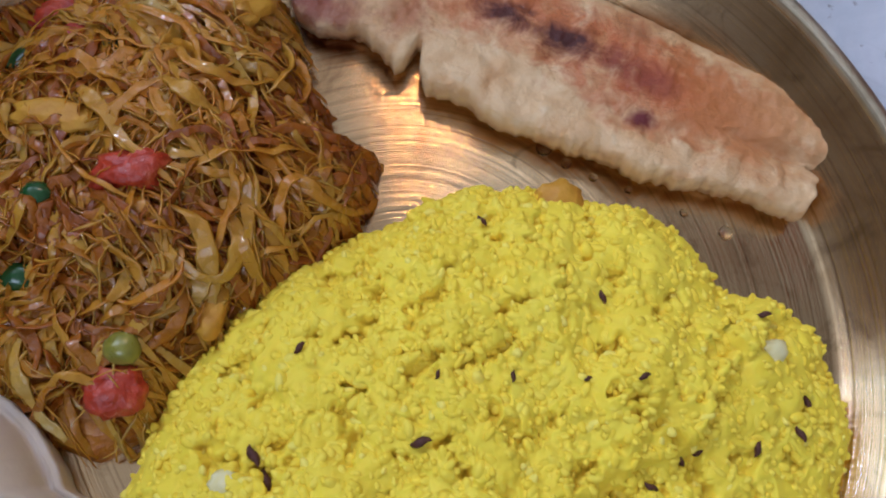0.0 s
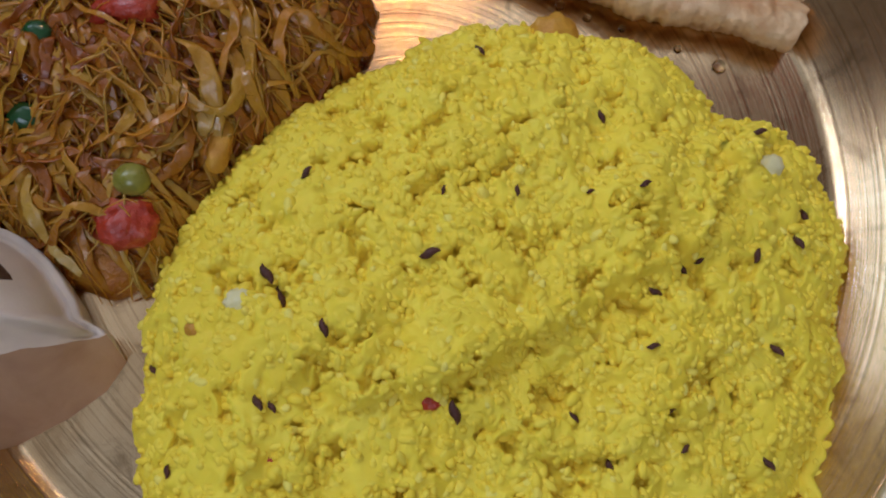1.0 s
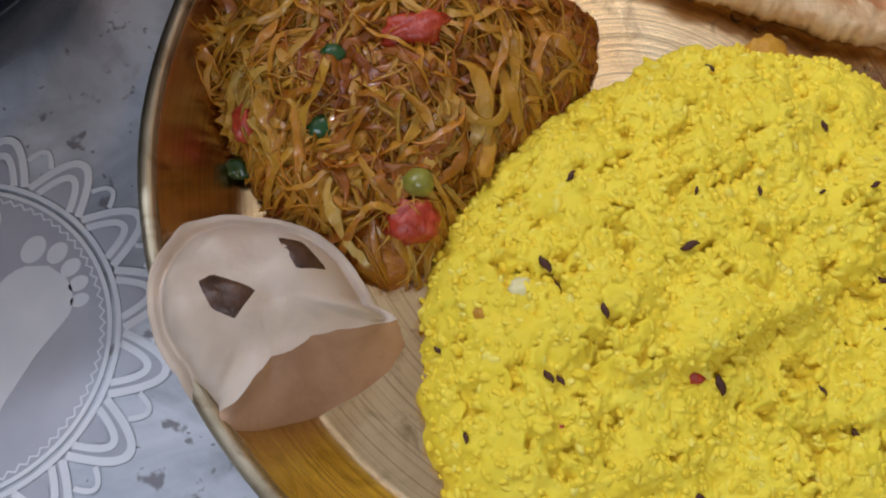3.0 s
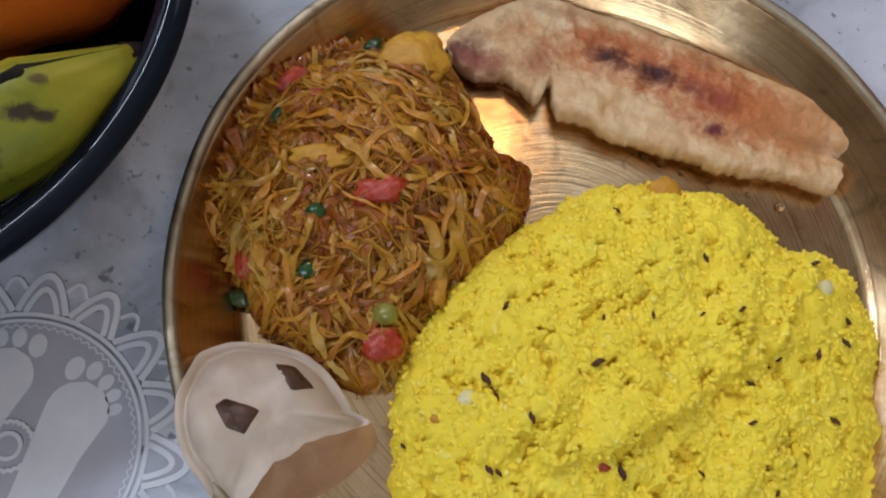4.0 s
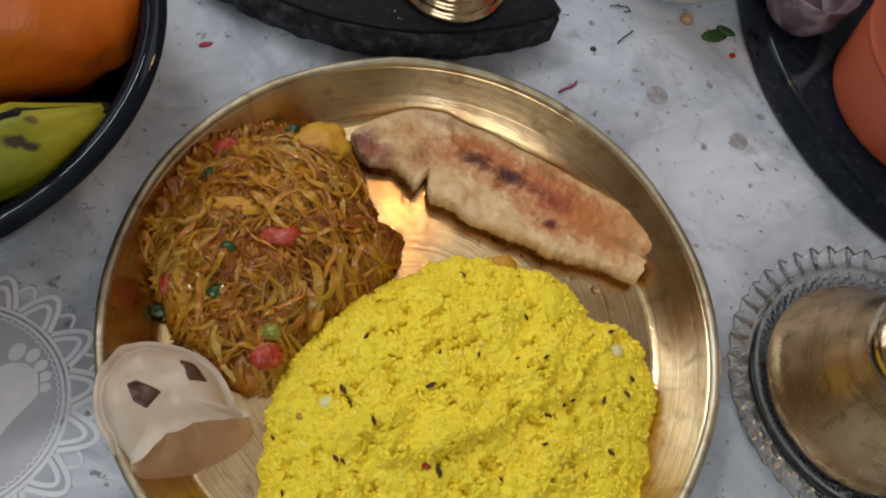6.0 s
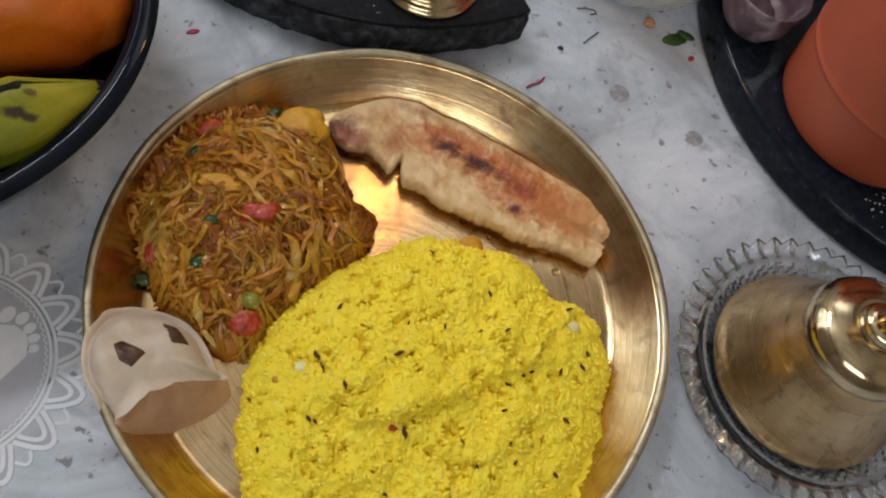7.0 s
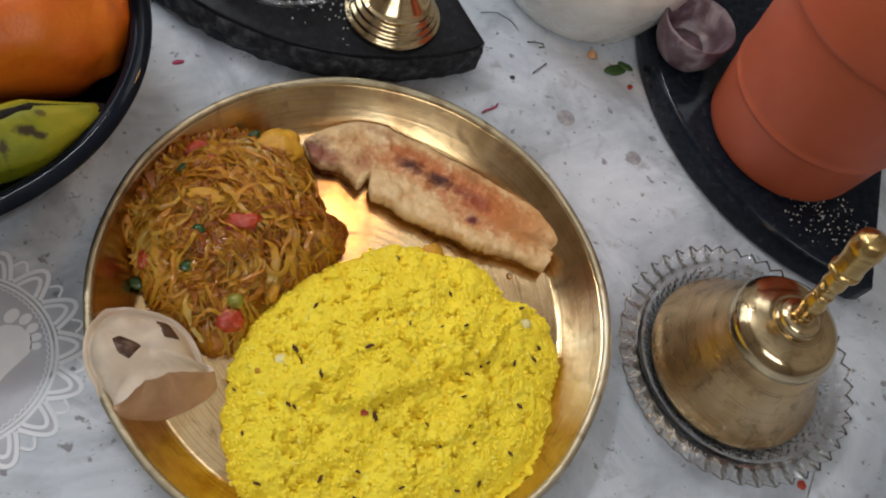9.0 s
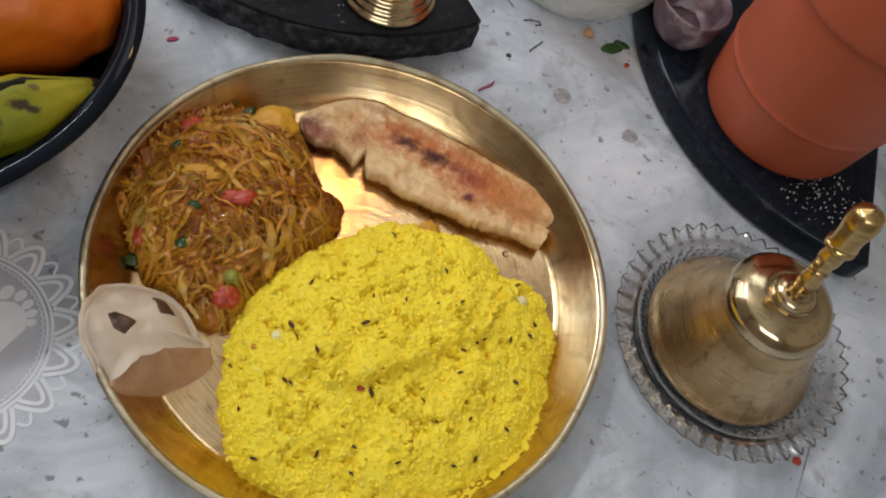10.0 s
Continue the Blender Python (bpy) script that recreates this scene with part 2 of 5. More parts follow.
ROTI = spots_material("toasted_flatbread", [(0.30, (0.52, 0.27, 0.11)), (0.42, (0.68, 0.42, 0.19)), (0.58, (0.77, 0.54, 0.28)), (0.75, (0.84, 0.65, 0.39))],
                      [((0.036, 0.006, 0.012), (0.052, 0.013, 0.05), (0.52, 0.135, 0.025), 0.9), ((0.075, -0.003, 0.012), (0.036, 0.016, 0.05), (0.48, 0.105, 0.018), 1.0),
                       ((0.024, 0.014, 0.012), (0.022, 0.006, 0.05), (0.46, 0.13, 0.03), 0.85), ((0.092, -0.004, 0.012), (0.030, 0.020, 0.05), (0.56, 0.22, 0.06), 0.8),
                       ((0.024, 0.0055, 0.012), (0.011, 0.0055, 0.05), (0.085, 0.016, 0.010), 1.0), ((0.040, 0.0035, 0.012), (0.017, 0.0060, 0.05), (0.075, 0.014, 0.010), 1.0),
                       ((0.058, 0.0005, 0.012), (0.009, 0.005, 0.05), (0.24, 0.045, 0.015), 0.9), ((0.067, -0.002, 0.012), (0.010, 0.006, 0.05), (0.28, 0.05, 0.015), 0.9),
                       ((0.067, -0.0130, 0.012), (0.0050, 0.0040, 0.05), (0.14, 0.012, 0.012), 1.0), ((-0.031, -0.008, 0.010), (0.012, 0.012, 0.05), (0.12, 0.026, 0.014), 0.95),
                       ((-0.023, -0.010, 0.010), (0.016, 0.007, 0.05), (0.30, 0.09, 0.05), 0.8), ((-0.002, -0.005, 0.012), (0.008, 0.010, 0.05), (0.42, 0.15, 0.06), 0.75),
                       ((0.059, 0.013, 0.012), (0.006, 0.0045, 0.05), (0.40, 0.16, 0.06), 0.8), ((0.002, 0.020, 0.012), (0.014, 0.005, 0.05), (0.40, 0.16, 0.07), 0.7),
                       ((0.112, 0.002, 0.010), (0.020, 0.022, 0.05), (0.62, 0.33, 0.13), 0.6)], 75.0, (0.22, 0.55), 480.0, 0.0020, (0.50, 0.84))
SWEET = surface("milk_sweet", [(0.3, (0.53, 0.43, 0.325)), (0.5, (0.61, 0.50, 0.385)), (0.7, (0.66, 0.55, 0.44))], 60.0, (0.45, 0.6), relief=0.4, relief_scale=500.0, depth=0.0005, subsurface=0.08)
SWEET_CUT = surface("cut_milk_sweet", [(0.3, (0.42, 0.24, 0.14)), (0.5, (0.50, 0.30, 0.18)), (0.7, (0.56, 0.35, 0.22))], 80.0, (0.5, 0.65), relief=0.5, relief_scale=420.0, depth=0.0006)
RAISIN = surface("brown_raisin_slice", [(0.3, (0.045, 0.020, 0.010)), (0.7, (0.12, 0.06, 0.035))], 260.0, (0.3, 0.5), relief=0.7, relief_scale=260.0, depth=0.0012)
ENAMEL = surface("black_enamel", [(0.3, (0.004, 0.006, 0.011)), (0.7, (0.009, 0.012, 0.020))], 30.0, (0.03, 0.10), relief=0.1, relief_scale=60.0)
GRANITE = surface("polished_black_granite", [(0.3, (0.005, 0.007, 0.013)), (0.62, (0.012, 0.016, 0.024)), (0.8, (0.05, 0.055, 0.065))], 240.0, (0.06, 0.20), relief=0.1, relief_scale=300.0, depth=0.0003)
GRANITE_MATT = surface("dull_black_granite", [(0.3, (0.006, 0.006, 0.008)), (0.62, (0.013, 0.013, 0.016)), (0.8, (0.04, 0.04, 0.045))], 200.0, (0.22, 0.40), relief=0.2, relief_scale=300.0, depth=0.0004)
GRANITE_ROUGH = surface("rough_broken_granite", [(0.3, (0.010, 0.010, 0.012)), (0.5, (0.035, 0.036, 0.040)), (0.72, (0.10, 0.10, 0.11))], 120.0, (0.6, 0.85), relief=1.0, relief_scale=170.0, depth=0.003)
PLASTIC = surface("terracotta_plastic", [(0.3, (0.36, 0.075, 0.032)), (0.7, (0.42, 0.095, 0.042))], 25.0, (0.42, 0.55), relief=0.1, relief_scale=300.0, depth=0.0003)
SOIL_YELLOW = surface("yellow_petals", [(0.3, (0.50, 0.30, 0.01)), (0.7, (0.75, 0.55, 0.03))], 90.0, (0.5, 0.7), relief=0.8, relief_scale=200.0, depth=0.003)
CUP_STONE = surface("mauve_soapstone", [(0.3, (0.06, 0.03, 0.042)), (0.5, (0.13, 0.085, 0.105)), (0.72, (0.40, 0.36, 0.39))], 60.0, (0.35, 0.55), relief=0.5, relief_scale=220.0, depth=0.001)
CERAMIC = surface("white_ceramic", [(0.3, (0.62, 0.61, 0.57)), (0.7, (0.74, 0.73, 0.69))], 30.0, (0.2, 0.35), relief=0.1, relief_scale=120.0, coat=0.2)
GLASS = glass_material("pressed_glass", (0.97, 0.985, 0.99), 0.0, 0.05)
PAPAYA = spots_material("ripe_papaya_skin", [(0.3, (0.46, 0.080, 0.004)), (0.5, (0.62, 0.125, 0.005)), (0.75, (0.72, 0.20, 0.012))],
                        [((0.030, 0.012, 0.05), (0.026, 0.010, 0.05), (0.24, 0.11, 0.03), 0.8), ((-0.02, -0.03, 0.04), (0.004, 0.003, 0.05), (0.25, 0.09, 0.02), 0.7),
                         ((0.06, 0.02, 0.03), (0.012, 0.02, 0.05), (0.55, 0.20, 0.03), 0.5)], 22.0, (0.28, 0.5), 160.0, 0.0014)
BANANA = spots_material("spotted_banana_skin", [(0.3, (0.15, 0.18, 0.007)), (0.5, (0.29, 0.28, 0.010)), (0.75, (0.46, 0.38, 0.026))],
                        [((-0.031, -0.017, 0.02), (0.0072, 0.0036, 0.05), (0.03, 0.015, 0.008), 0.95), ((-0.026, -0.019, 0.02), (0.0050, 0.0028, 0.05), (0.03, 0.015, 0.008), 0.95),
                         ((-0.041, -0.024, 0.02), (0.0028, 0.0060, 0.05), (0.03, 0.015, 0.008), 0.9), ((-0.024, -0.010, 0.02), (0.003, 0.0024, 0.05), (0.06, 0.03, 0.01), 0.8),
                         ((-0.052, -0.016, 0.02), (0.008, 0.005, 0.05), (0.05, 0.03, 0.01), 0.8)], 28.0, (0.35, 0.5), 260.0, 0.0005, (0.52, 0.72))
BANANA_DARK = surface("blackened_banana_ridge", [(0.3, (0.006, 0.005, 0.005)), (0.7, (0.022, 0.016, 0.011))], 200.0, (0.6, 0.85))
PRINT = surface("white_floor_print", [(0.3, (0.70, 0.72, 0.77)), (0.7, (0.80, 0.81, 0.85))], 60.0, (0.35, 0.5), relief=0.1)
PRINT_GREY = surface("grey_floor_print", [(0.3, (0.40, 0.41, 0.47)), (0.7, (0.50, 0.51, 0.57))], 40.0, (0.3, 0.45), relief=0.1)
STAIN = surface("dried_water_stain", [(0.3, (0.20, 0.19, 0.20)), (0.7, (0.40, 0.39, 0.41))], 180.0, (0.4, 0.6), relief=0.2)
LEAF = surface("dry_green_leaf", [(0.3, (0.02, 0.06, 0.015)), (0.7, (0.06, 0.13, 0.03))], 150.0, (0.4, 0.6))
PETAL = surface("magenta_petal", [(0.3, (0.30, 0.012, 0.06)), (0.7, (0.50, 0.03, 0.12))], 200.0, (0.4, 0.6))
CRUMB = surface("golden_crumb", [(0.3, (0.42, 0.20, 0.08)), (0.7, (0.70, 0.45, 0.26))], 300.0, (0.4, 0.6), relief=0.8, depth=0.001)
THREAD = surface("dark_thread", [(0.3, (0.02, 0.02, 0.02)), (0.7, (0.06, 0.06, 0.05))], 300.0, (0.6, 0.8))
WALL = surface("brown_wall_paint", [(0.3, (0.30, 0.25, 0.20)), (0.7, (0.37, 0.31, 0.25))], 4.0, (0.6, 0.8), relief=0.2, relief_scale=60.0)
CEILING_PAINT = surface("beige_ceiling_paint", [(0.3, (0.50, 0.47, 0.42)), (0.7, (0.58, 0.55, 0.50))], 4.0, (0.7, 0.9), relief=0.2, relief_scale=60.0)
OIL = glass_material("oil_drop", (0.95, 0.88, 0.70), 0.02)
for dark in (GRANITE, GRANITE_MATT, GRANITE_ROUGH, ENAMEL, BANANA_DARK):
    dark.node_tree.nodes["Principled BSDF"].inputs["Specular IOR Level"].default_value = 0.14
FLAME, fnt, fb = base("lamp_flame")
for soft in (RICE, GRAIN, CUMIN):
    soft.node_tree.nodes["Principled BSDF"].inputs["Specular IOR Level"].default_value = 0.30
fb.inputs["Base Color"].default_value = (0, 0, 0, 1)
fb.inputs["Emission Color"].default_value = (1.0, 0.52, 0.18, 1)
fb.inputs["Emission Strength"].default_value = 70.0


# ---- building helpers ----
def finish(bm, name, material, smooth=True):
    bmesh.ops.recalc_face_normals(bm, faces=bm.faces)
    me = bpy.data.meshes.new(name)
    bm.to_mesh(me)
    bm.free()
    if smooth:
        me.polygons.foreach_set("use_smooth", [True] * len(me.polygons))
    me.materials.append(material)
    return me


def part(name, bm, material, parent=None, label="", smooth=True, at=None):
    """One mesh object, under a thing or a part."""
    ob = new(name, finish(bm, name, material, smooth))
    if parent is not None:
        ob.parent = parent
    if at is not None:
        ob.matrix_local = at
    if label:
        ob["label"] = label
    return ob


def thing(name, at, label, category, group="", kind=""):
    ob = new(name)
    ob.empty_display_size = 0.02
    ob.matrix_world = at
    return tagged(ob, label, category, group, kind)


def lathe(profile, n=96, warp=None, cap_start=True, cap_end=True):
    """Turn (radius, height) points round z. warp(angle, i, r, z) may change a point."""
    bm = bmesh.new()
    rings = []
    for i, (r, z) in enumerate(profile):
        ring = []
        for k in range(n):
            a = 2 * math.pi * k / n
            rr, zz = warp(a, i, r, z) if warp else (r, z)
            ring.append(bm.verts.new((rr * math.cos(a), rr * math.sin(a), zz)))
        rings.append(ring)
    for lo, hi in zip(rings, rings[1:]):
        for k in range(n):
            bm.faces.new((lo[k], lo[(k + 1) % n], hi[(k + 1) % n], hi[k]))
    if cap_start:
        bm.faces.new(list(reversed(rings[0])))
    if cap_end:
        bm.faces.new(rings[-1])
    return bm


def rounded(points, steps=4, amount=0.35):
    """Round the corners of a profile a little."""
    out = [points[0]]
    for a, b, c in zip(points, points[1:], points[2:]):
        for j in range(steps + 1):
            t = j / steps
            p = (b[0] + (a[0] - b[0]) * amount * (1 - t) ** 2 + (c[0] - b[0]) * amount * t * t, b[1] + (a[1] - b[1]) * amount * (1 - t) ** 2 + (c[1] - b[1]) * amount * t * t)
            out.append(p)
    return out + [points[-1]]


def tube(bm, pts, radii, n=8, flat=1.0, up=Vector((0, 0, 1))):
    """A closed tube along points; flat squeezes it along up."""
    rings = []
    for i, p in enumerate(pts):
        d = (pts[min(i + 1, len(pts) - 1)] - pts[max(i - 1, 0)]).normalized()
        side = d.cross(up)
        side = side.normalized() if side.length > 1e-6 else Vector((1, 0, 0))
        top = side.cross(d).normalized()
        rings.append([bm.verts.new(p + side * (math.cos(2 * math.pi * k / n) * radii[i]) + top * (math.sin(2 * math.pi * k / n) * radii[i] * flat)) for k in range(n)])
    for lo, hi in zip(rings, rings[1:]):
        for k in range(n):
            bm.faces.new((lo[k], lo[(k + 1) % n], hi[(k + 1) % n], hi[k]))
    bm.faces.new(list(reversed(rings[0])))
    bm.faces.new(rings[-1])


def blob(sx, sy, sz, rough=0.12, freq=1.6, seed=0.0, sub=3):
    """A lumpy ellipsoid."""
    bm = bmesh.new()
    bmesh.ops.create_icosphere(bm, subdivisions=sub, radius=1.0)
    for v in bm.verts:
        k = 1 + rough * noise.fractal(v.co * freq + Vector((seed, seed * 0.7, seed * 1.3)), 1.0, 2.0, 3)
        v.co = Vector((v.co.x * sx * k, v.co.y * sy * k, v.co.z * sz * k))
    return bm


def slab_of(outline, z0, z1, bevel=0.0, segments=2):
    """A plate of that outline, from z0 to z1, with its edges rounded."""
    bm = bmesh.new()
    low = [bm.verts.new((x, y, z0)) for x, y in outline]
    face = bm.faces.new(low)
    bm.normal_update()
    ret = bmesh.ops.extrude_face_region(bm, geom=[face])
    for v in ret["geom"]:
        if isinstance(v, bmesh.types.BMVert):
            v.co.z = z1
    if bevel:
        bmesh.ops.bevel(bm, geom=[e for e in bm.edges if abs(e.verts[0].co.z - e.verts[1].co.z) < 1e-7], offset=bevel, segments=segments, profile=0.5, affect="EDGES")
    return bm


def smooth01(a, b, x):
    t = min(1.0, max(0.0, (x - a) / (b - a)))
    return t * t * (3 - 2 * t)


def star_radius(points, centre, blur=13):
    """The reach of an outline from its centre, as a function of the angle."""
    polar = sorted((math.atan2(y - centre[1], x - centre[0]), math.hypot(x - centre[0], y - centre[1])) for x, y in points)
    ang = np.array([a for a, r in polar])
    rad = np.array([r for a, r in polar])
    ang = np.concatenate((ang - 2 * math.pi, ang, ang + 2 * math.pi))
    rad = np.concatenate((rad, rad, rad))
    fine = np.linspace(-math.pi, math.pi, 361)
    val = np.interp(fine, ang, rad)
    ker = np.hanning(blur)
    ker /= ker.sum()
    val = np.convolve(np.concatenate((val[-13:-1], val, val[1:13])), ker, "same")[12:-12]
    return lambda a: float(np.interp(math.atan2(math.sin(a), math.cos(a)), fine, val))


# ---- setting ----
floor = part("floor", slab_of([(-1.5, -1.5), (1.5, -1.5), (1.5, 1.5), (-1.5, 1.5)], -0.03, 0.0), MARBLE, label="white marble floor with grey clouding and specks", smooth=False)
tagged(floor, category="floor", kind="structure")
# unseen walls, added to shape light; openings hold the west, north and south lamps
for nm, box in (("wall_north", (-1.5, 1.4, 1.5, 1.5, 0.0, 1.38)), ("wall_north_top", (-1.5, 1.4, 1.5, 1.5, 2.18, 2.4)), ("wall_north_side", (-1.5, 1.4, -0.5, 1.5, 1.38, 2.18)), ("wall_north_end", (0.6, 1.4, 1.5, 1.5, 1.38, 2.18)),
                ("wall_south", (-1.5, -1.5, 1.5, -1.4, 0.0, 1.08)), ("wall_south_top", (-1.5, -1.5, 1.5, -1.4, 2.02, 2.4)), ("wall_south_side", (-1.5, -1.5, -0.42, -1.4, 1.08, 2.02)), ("wall_south_end", (0.82, -1.5, 1.5, -1.4, 1.08, 2.02)), ("wall_east", (1.4, -1.4, 1.5, 1.4, 0.0, 2.4)),
                ("wall_west", (-1.5, -1.4, -1.4, 1.4, 0.0, 0.28)), ("wall_west_top", (-1.5, -1.4, -1.4, 1.4, 1.52, 2.4)),
                ("wall_west_side", (-1.5, -1.4, -1.4, 0.2, 0.28, 1.52)), ("wall_west_end", (-1.5, 1.24, -1.4, 1.4, 0.28, 1.52))):
    w = part(nm, slab_of([(box[0], box[1]), (box[2], box[1]), (box[2], box[3]), (box[0], box[3])], box[4], box[5]), WALL, label="unseen plain brown wall added to close the room", smooth=False)
    tagged(w, category="wall", kind="structure")
# unseen ceiling, added to bounce light; its tone sets the plate's reflections
ceil = part("ceiling", slab_of([(-1.5, -1.5), (1.5, -1.5), (1.5, 1.5), (-1.5, 1.5)], 2.4, 2.5), CEILING_PAINT, label="unseen plain beige ceiling added to close the room", smooth=False)
tagged(ceil, category="ceiling", kind="structure")

joint = part("floor_joint", slab_of([(0.3005, 0.1400), (0.3013, 0.1400), (0.0948, -1.0), (0.0940, -1.0)], -0.002, 0.0005), STAIN, label="thin dark joint between marble slabs", smooth=False)
tagged(joint, category="joint", kind="structure")

# ---- brass plate ----
PC = Vector((0.0247, 0.0988, 0.0))
PLATE_FLOOR = 0.0042


def plate_height(x, y):
    """Height of the plate's upper face."""
    r = math.hypot(x - PC.x, y - PC.y)
    return PLATE_FLOOR + 0.0216 * max(0.0, min(1.0, (r - 0.1115) / 0.019)) ** 1.2


plate = thing("brass_plate", pose(*PC), "round turned brass plate with raised rim on marble floor", "plate")
prof = [(0.0, PLATE_FLOOR), (0.03, PLATE_FLOOR), (0.07, PLATE_FLOOR), (0.1, PLATE_FLOOR)]
prof += [(0.108 + 0.0225 * t, plate_height(PC.x + 0.108 + 0.0225 * t, PC.y)) for t in [i / 14 for i in range(15)]]
under = [(0.1312, 0.0238), (0.127, 0.0180), (0.120, 0.0085), (0.114, 0.0025), (0.108, 0.0008), (0.10, 0.0006), (0.0, 0.0006)]
part("dish", lathe(prof + under, 160, cap_start=False, cap_end=False), BRASS_PLATE, plate)
lip = [(0.1292, 0.0250), (0.1296, 0.0265), (0.1308, 0.0273), (0.1326, 0.0272), (0.1336, 0.0264), (0.1337, 0.0252), (0.1328, 0.0242), (0.1308, 0.0236), (0.1292, 0.0250)]
part("rim", lathe(lip, 160, lambda a, i, r, z: (r + 0.0003 * math.sin(5 * a) + 0.0002 * math.sin(13 * a + 1), z + 0.0002 * math.sin(7 * a)), False, False), BRASS_RIM, plate, "worn pale brass rim")

# ---- yellow rice and lentil mash ----
KC = (0.058, 0.062)
K_OUT = [(-0.0240, 0.0470), (-0.0205, 0.0730), (-0.0120, 0.0935), (-0.0010, 0.1085), (0.0110, 0.1195), (0.0200, 0.1305), (0.0340, 0.1395), (0.0450, 0.1450), (0.0580, 0.1440), (0.0740, 0.1465), (0.0900, 0.1400), (0.1010, 0.1300), (0.1130, 0.1340),
         (0.1260, 0.1270), (0.1355, 0.1120), (0.1375, 0.0920), (0.1375, 0.0660), (0.1330, 0.0420), (0.1170, 0.0170), (0.0850, -0.0080), (0.0500, -0.0180), (0.0306, -0.0180), (0.0134, -0.0160), (0.0000, -0.0100), (-0.0096, 0.0040), (-0.0192, 0.0299)]
FOLD_X, FOLD_Y = [0.010, 0.031, 0.042, 0.052, 0.062, 0.074, 0.086, 0.095, 0.100, 0.110], [0.034, 0.035, 0.038, 0.044, 0.053, 0.064, 0.074, 0.087, 0.103, 0.126]
k_reach = star_radius(K_OUT, KC, 9)


def rice_height(x, y):
    """Height of the mash over the plate's base, without its fine crumbs."""
    a, r = math.atan2(y - KC[1], x - KC[0]), math.hypot(x - KC[0], y - KC[1])
    rho = r / (k_reach(a) * (1 + 0.03 * noise.fractal(Vector((3 * math.cos(a) * 3, 9 * math.sin(a), 2)), 1.0, 2.0, 3)))
    edge = max(0.0, 1 - min(1.0, rho) ** 5) ** 0.5
    step = (y - float(np.interp(x, FOLD_X, FOLD_Y))) * 0.72 + 0.0050 * noise.fractal(Vector((x * 70, y * 70, 0.3)), 0.8, 2.0, 3)
    fold = smooth01(0.012, 0.034, x)
    body = 0.0175 + 0.0052 * (fold * smooth01(-0.0012, 0.0030, step) + (1 - fold) * 0.75) + 0.0035 * (1 - min(1.0, rho) ** 2)
    lump = 0.0040 * noise.fractal(Vector((x * 60, y * 55, 3.3)), 0.9, 2.0, 3) + 0.0010 * (0.45 - min(0.75, noise.voronoi(Vector((x * 150 + 0.4 * noise.noise(Vector((x * 70, y * 70, 9))), y * 150, 31)))[0][0]))
    crumb = 0.0007 * noise.fractal(Vector((x * 330, y * 330, 18)), 0.8, 2.1, 2)
    pit = -0.0040 * smooth01(0.30, 0.62, noise.fractal(Vector((x * 120, y * 120, 21.3)), 0.8, 2.1, 3)) - 0.0012 * smooth01(0.25, 0.5, noise.noise(Vector((x * 240, y * 240, 51))))
    return edge * (body + lump * (0.6 + 0.4 * edge) + crumb + pit), rho


khichdi = thing("rice_and_lentil_mash", pose(KC[0], KC[1], PLATE_FLOOR), "soft yellow rice and lentil mash heaped on brass plate", "food")
bm = bmesh.new()
RN, SN = 160, 520
rings = []
for i in range(1, RN + 1):
    t = i / RN
    ring = []
    for k in range(SN):
        a = 2 * math.pi * k / SN
        reach = k_reach(a) * (1 + 0.03 * noise.fractal(Vector((9 * math.cos(a), 9 * math.sin(a), 2)), 1.0, 2.0, 3))
        x, y = KC[0] + reach * t * math.cos(a), KC[1] + reach * t * math.sin(a)
        z, rho = rice_height(x, y)
        sway = 0.0016 * noise.noise(Vector((x * 220, y * 220, z * 220 + 40))) * smooth01(0.6, 1.0, t)
        base_z = plate_height(x, y) - PLATE_FLOOR
        ring.append(bm.verts.new((x - KC[0] + sway * math.cos(a), y - KC[1] + sway * math.sin(a), max(z, base_z * smooth01(0.9, 1.0, t) + (z if t < 1 else 0) * 0.4))))
    rings.append(ring)
mid = bm.verts.new((0, 0, rice_height(*KC)[0]))
for k in range(SN):
    bm.faces.new((mid, rings[0][k], rings[0][(k + 1) % SN]))
for lo, hi in zip(rings, rings[1:]):
    for k in range(SN):
        bm.faces.new((lo[k], hi[k], hi[(k + 1) % SN], lo[(k + 1) % SN]))
part("mash", bm, RICE, khichdi)


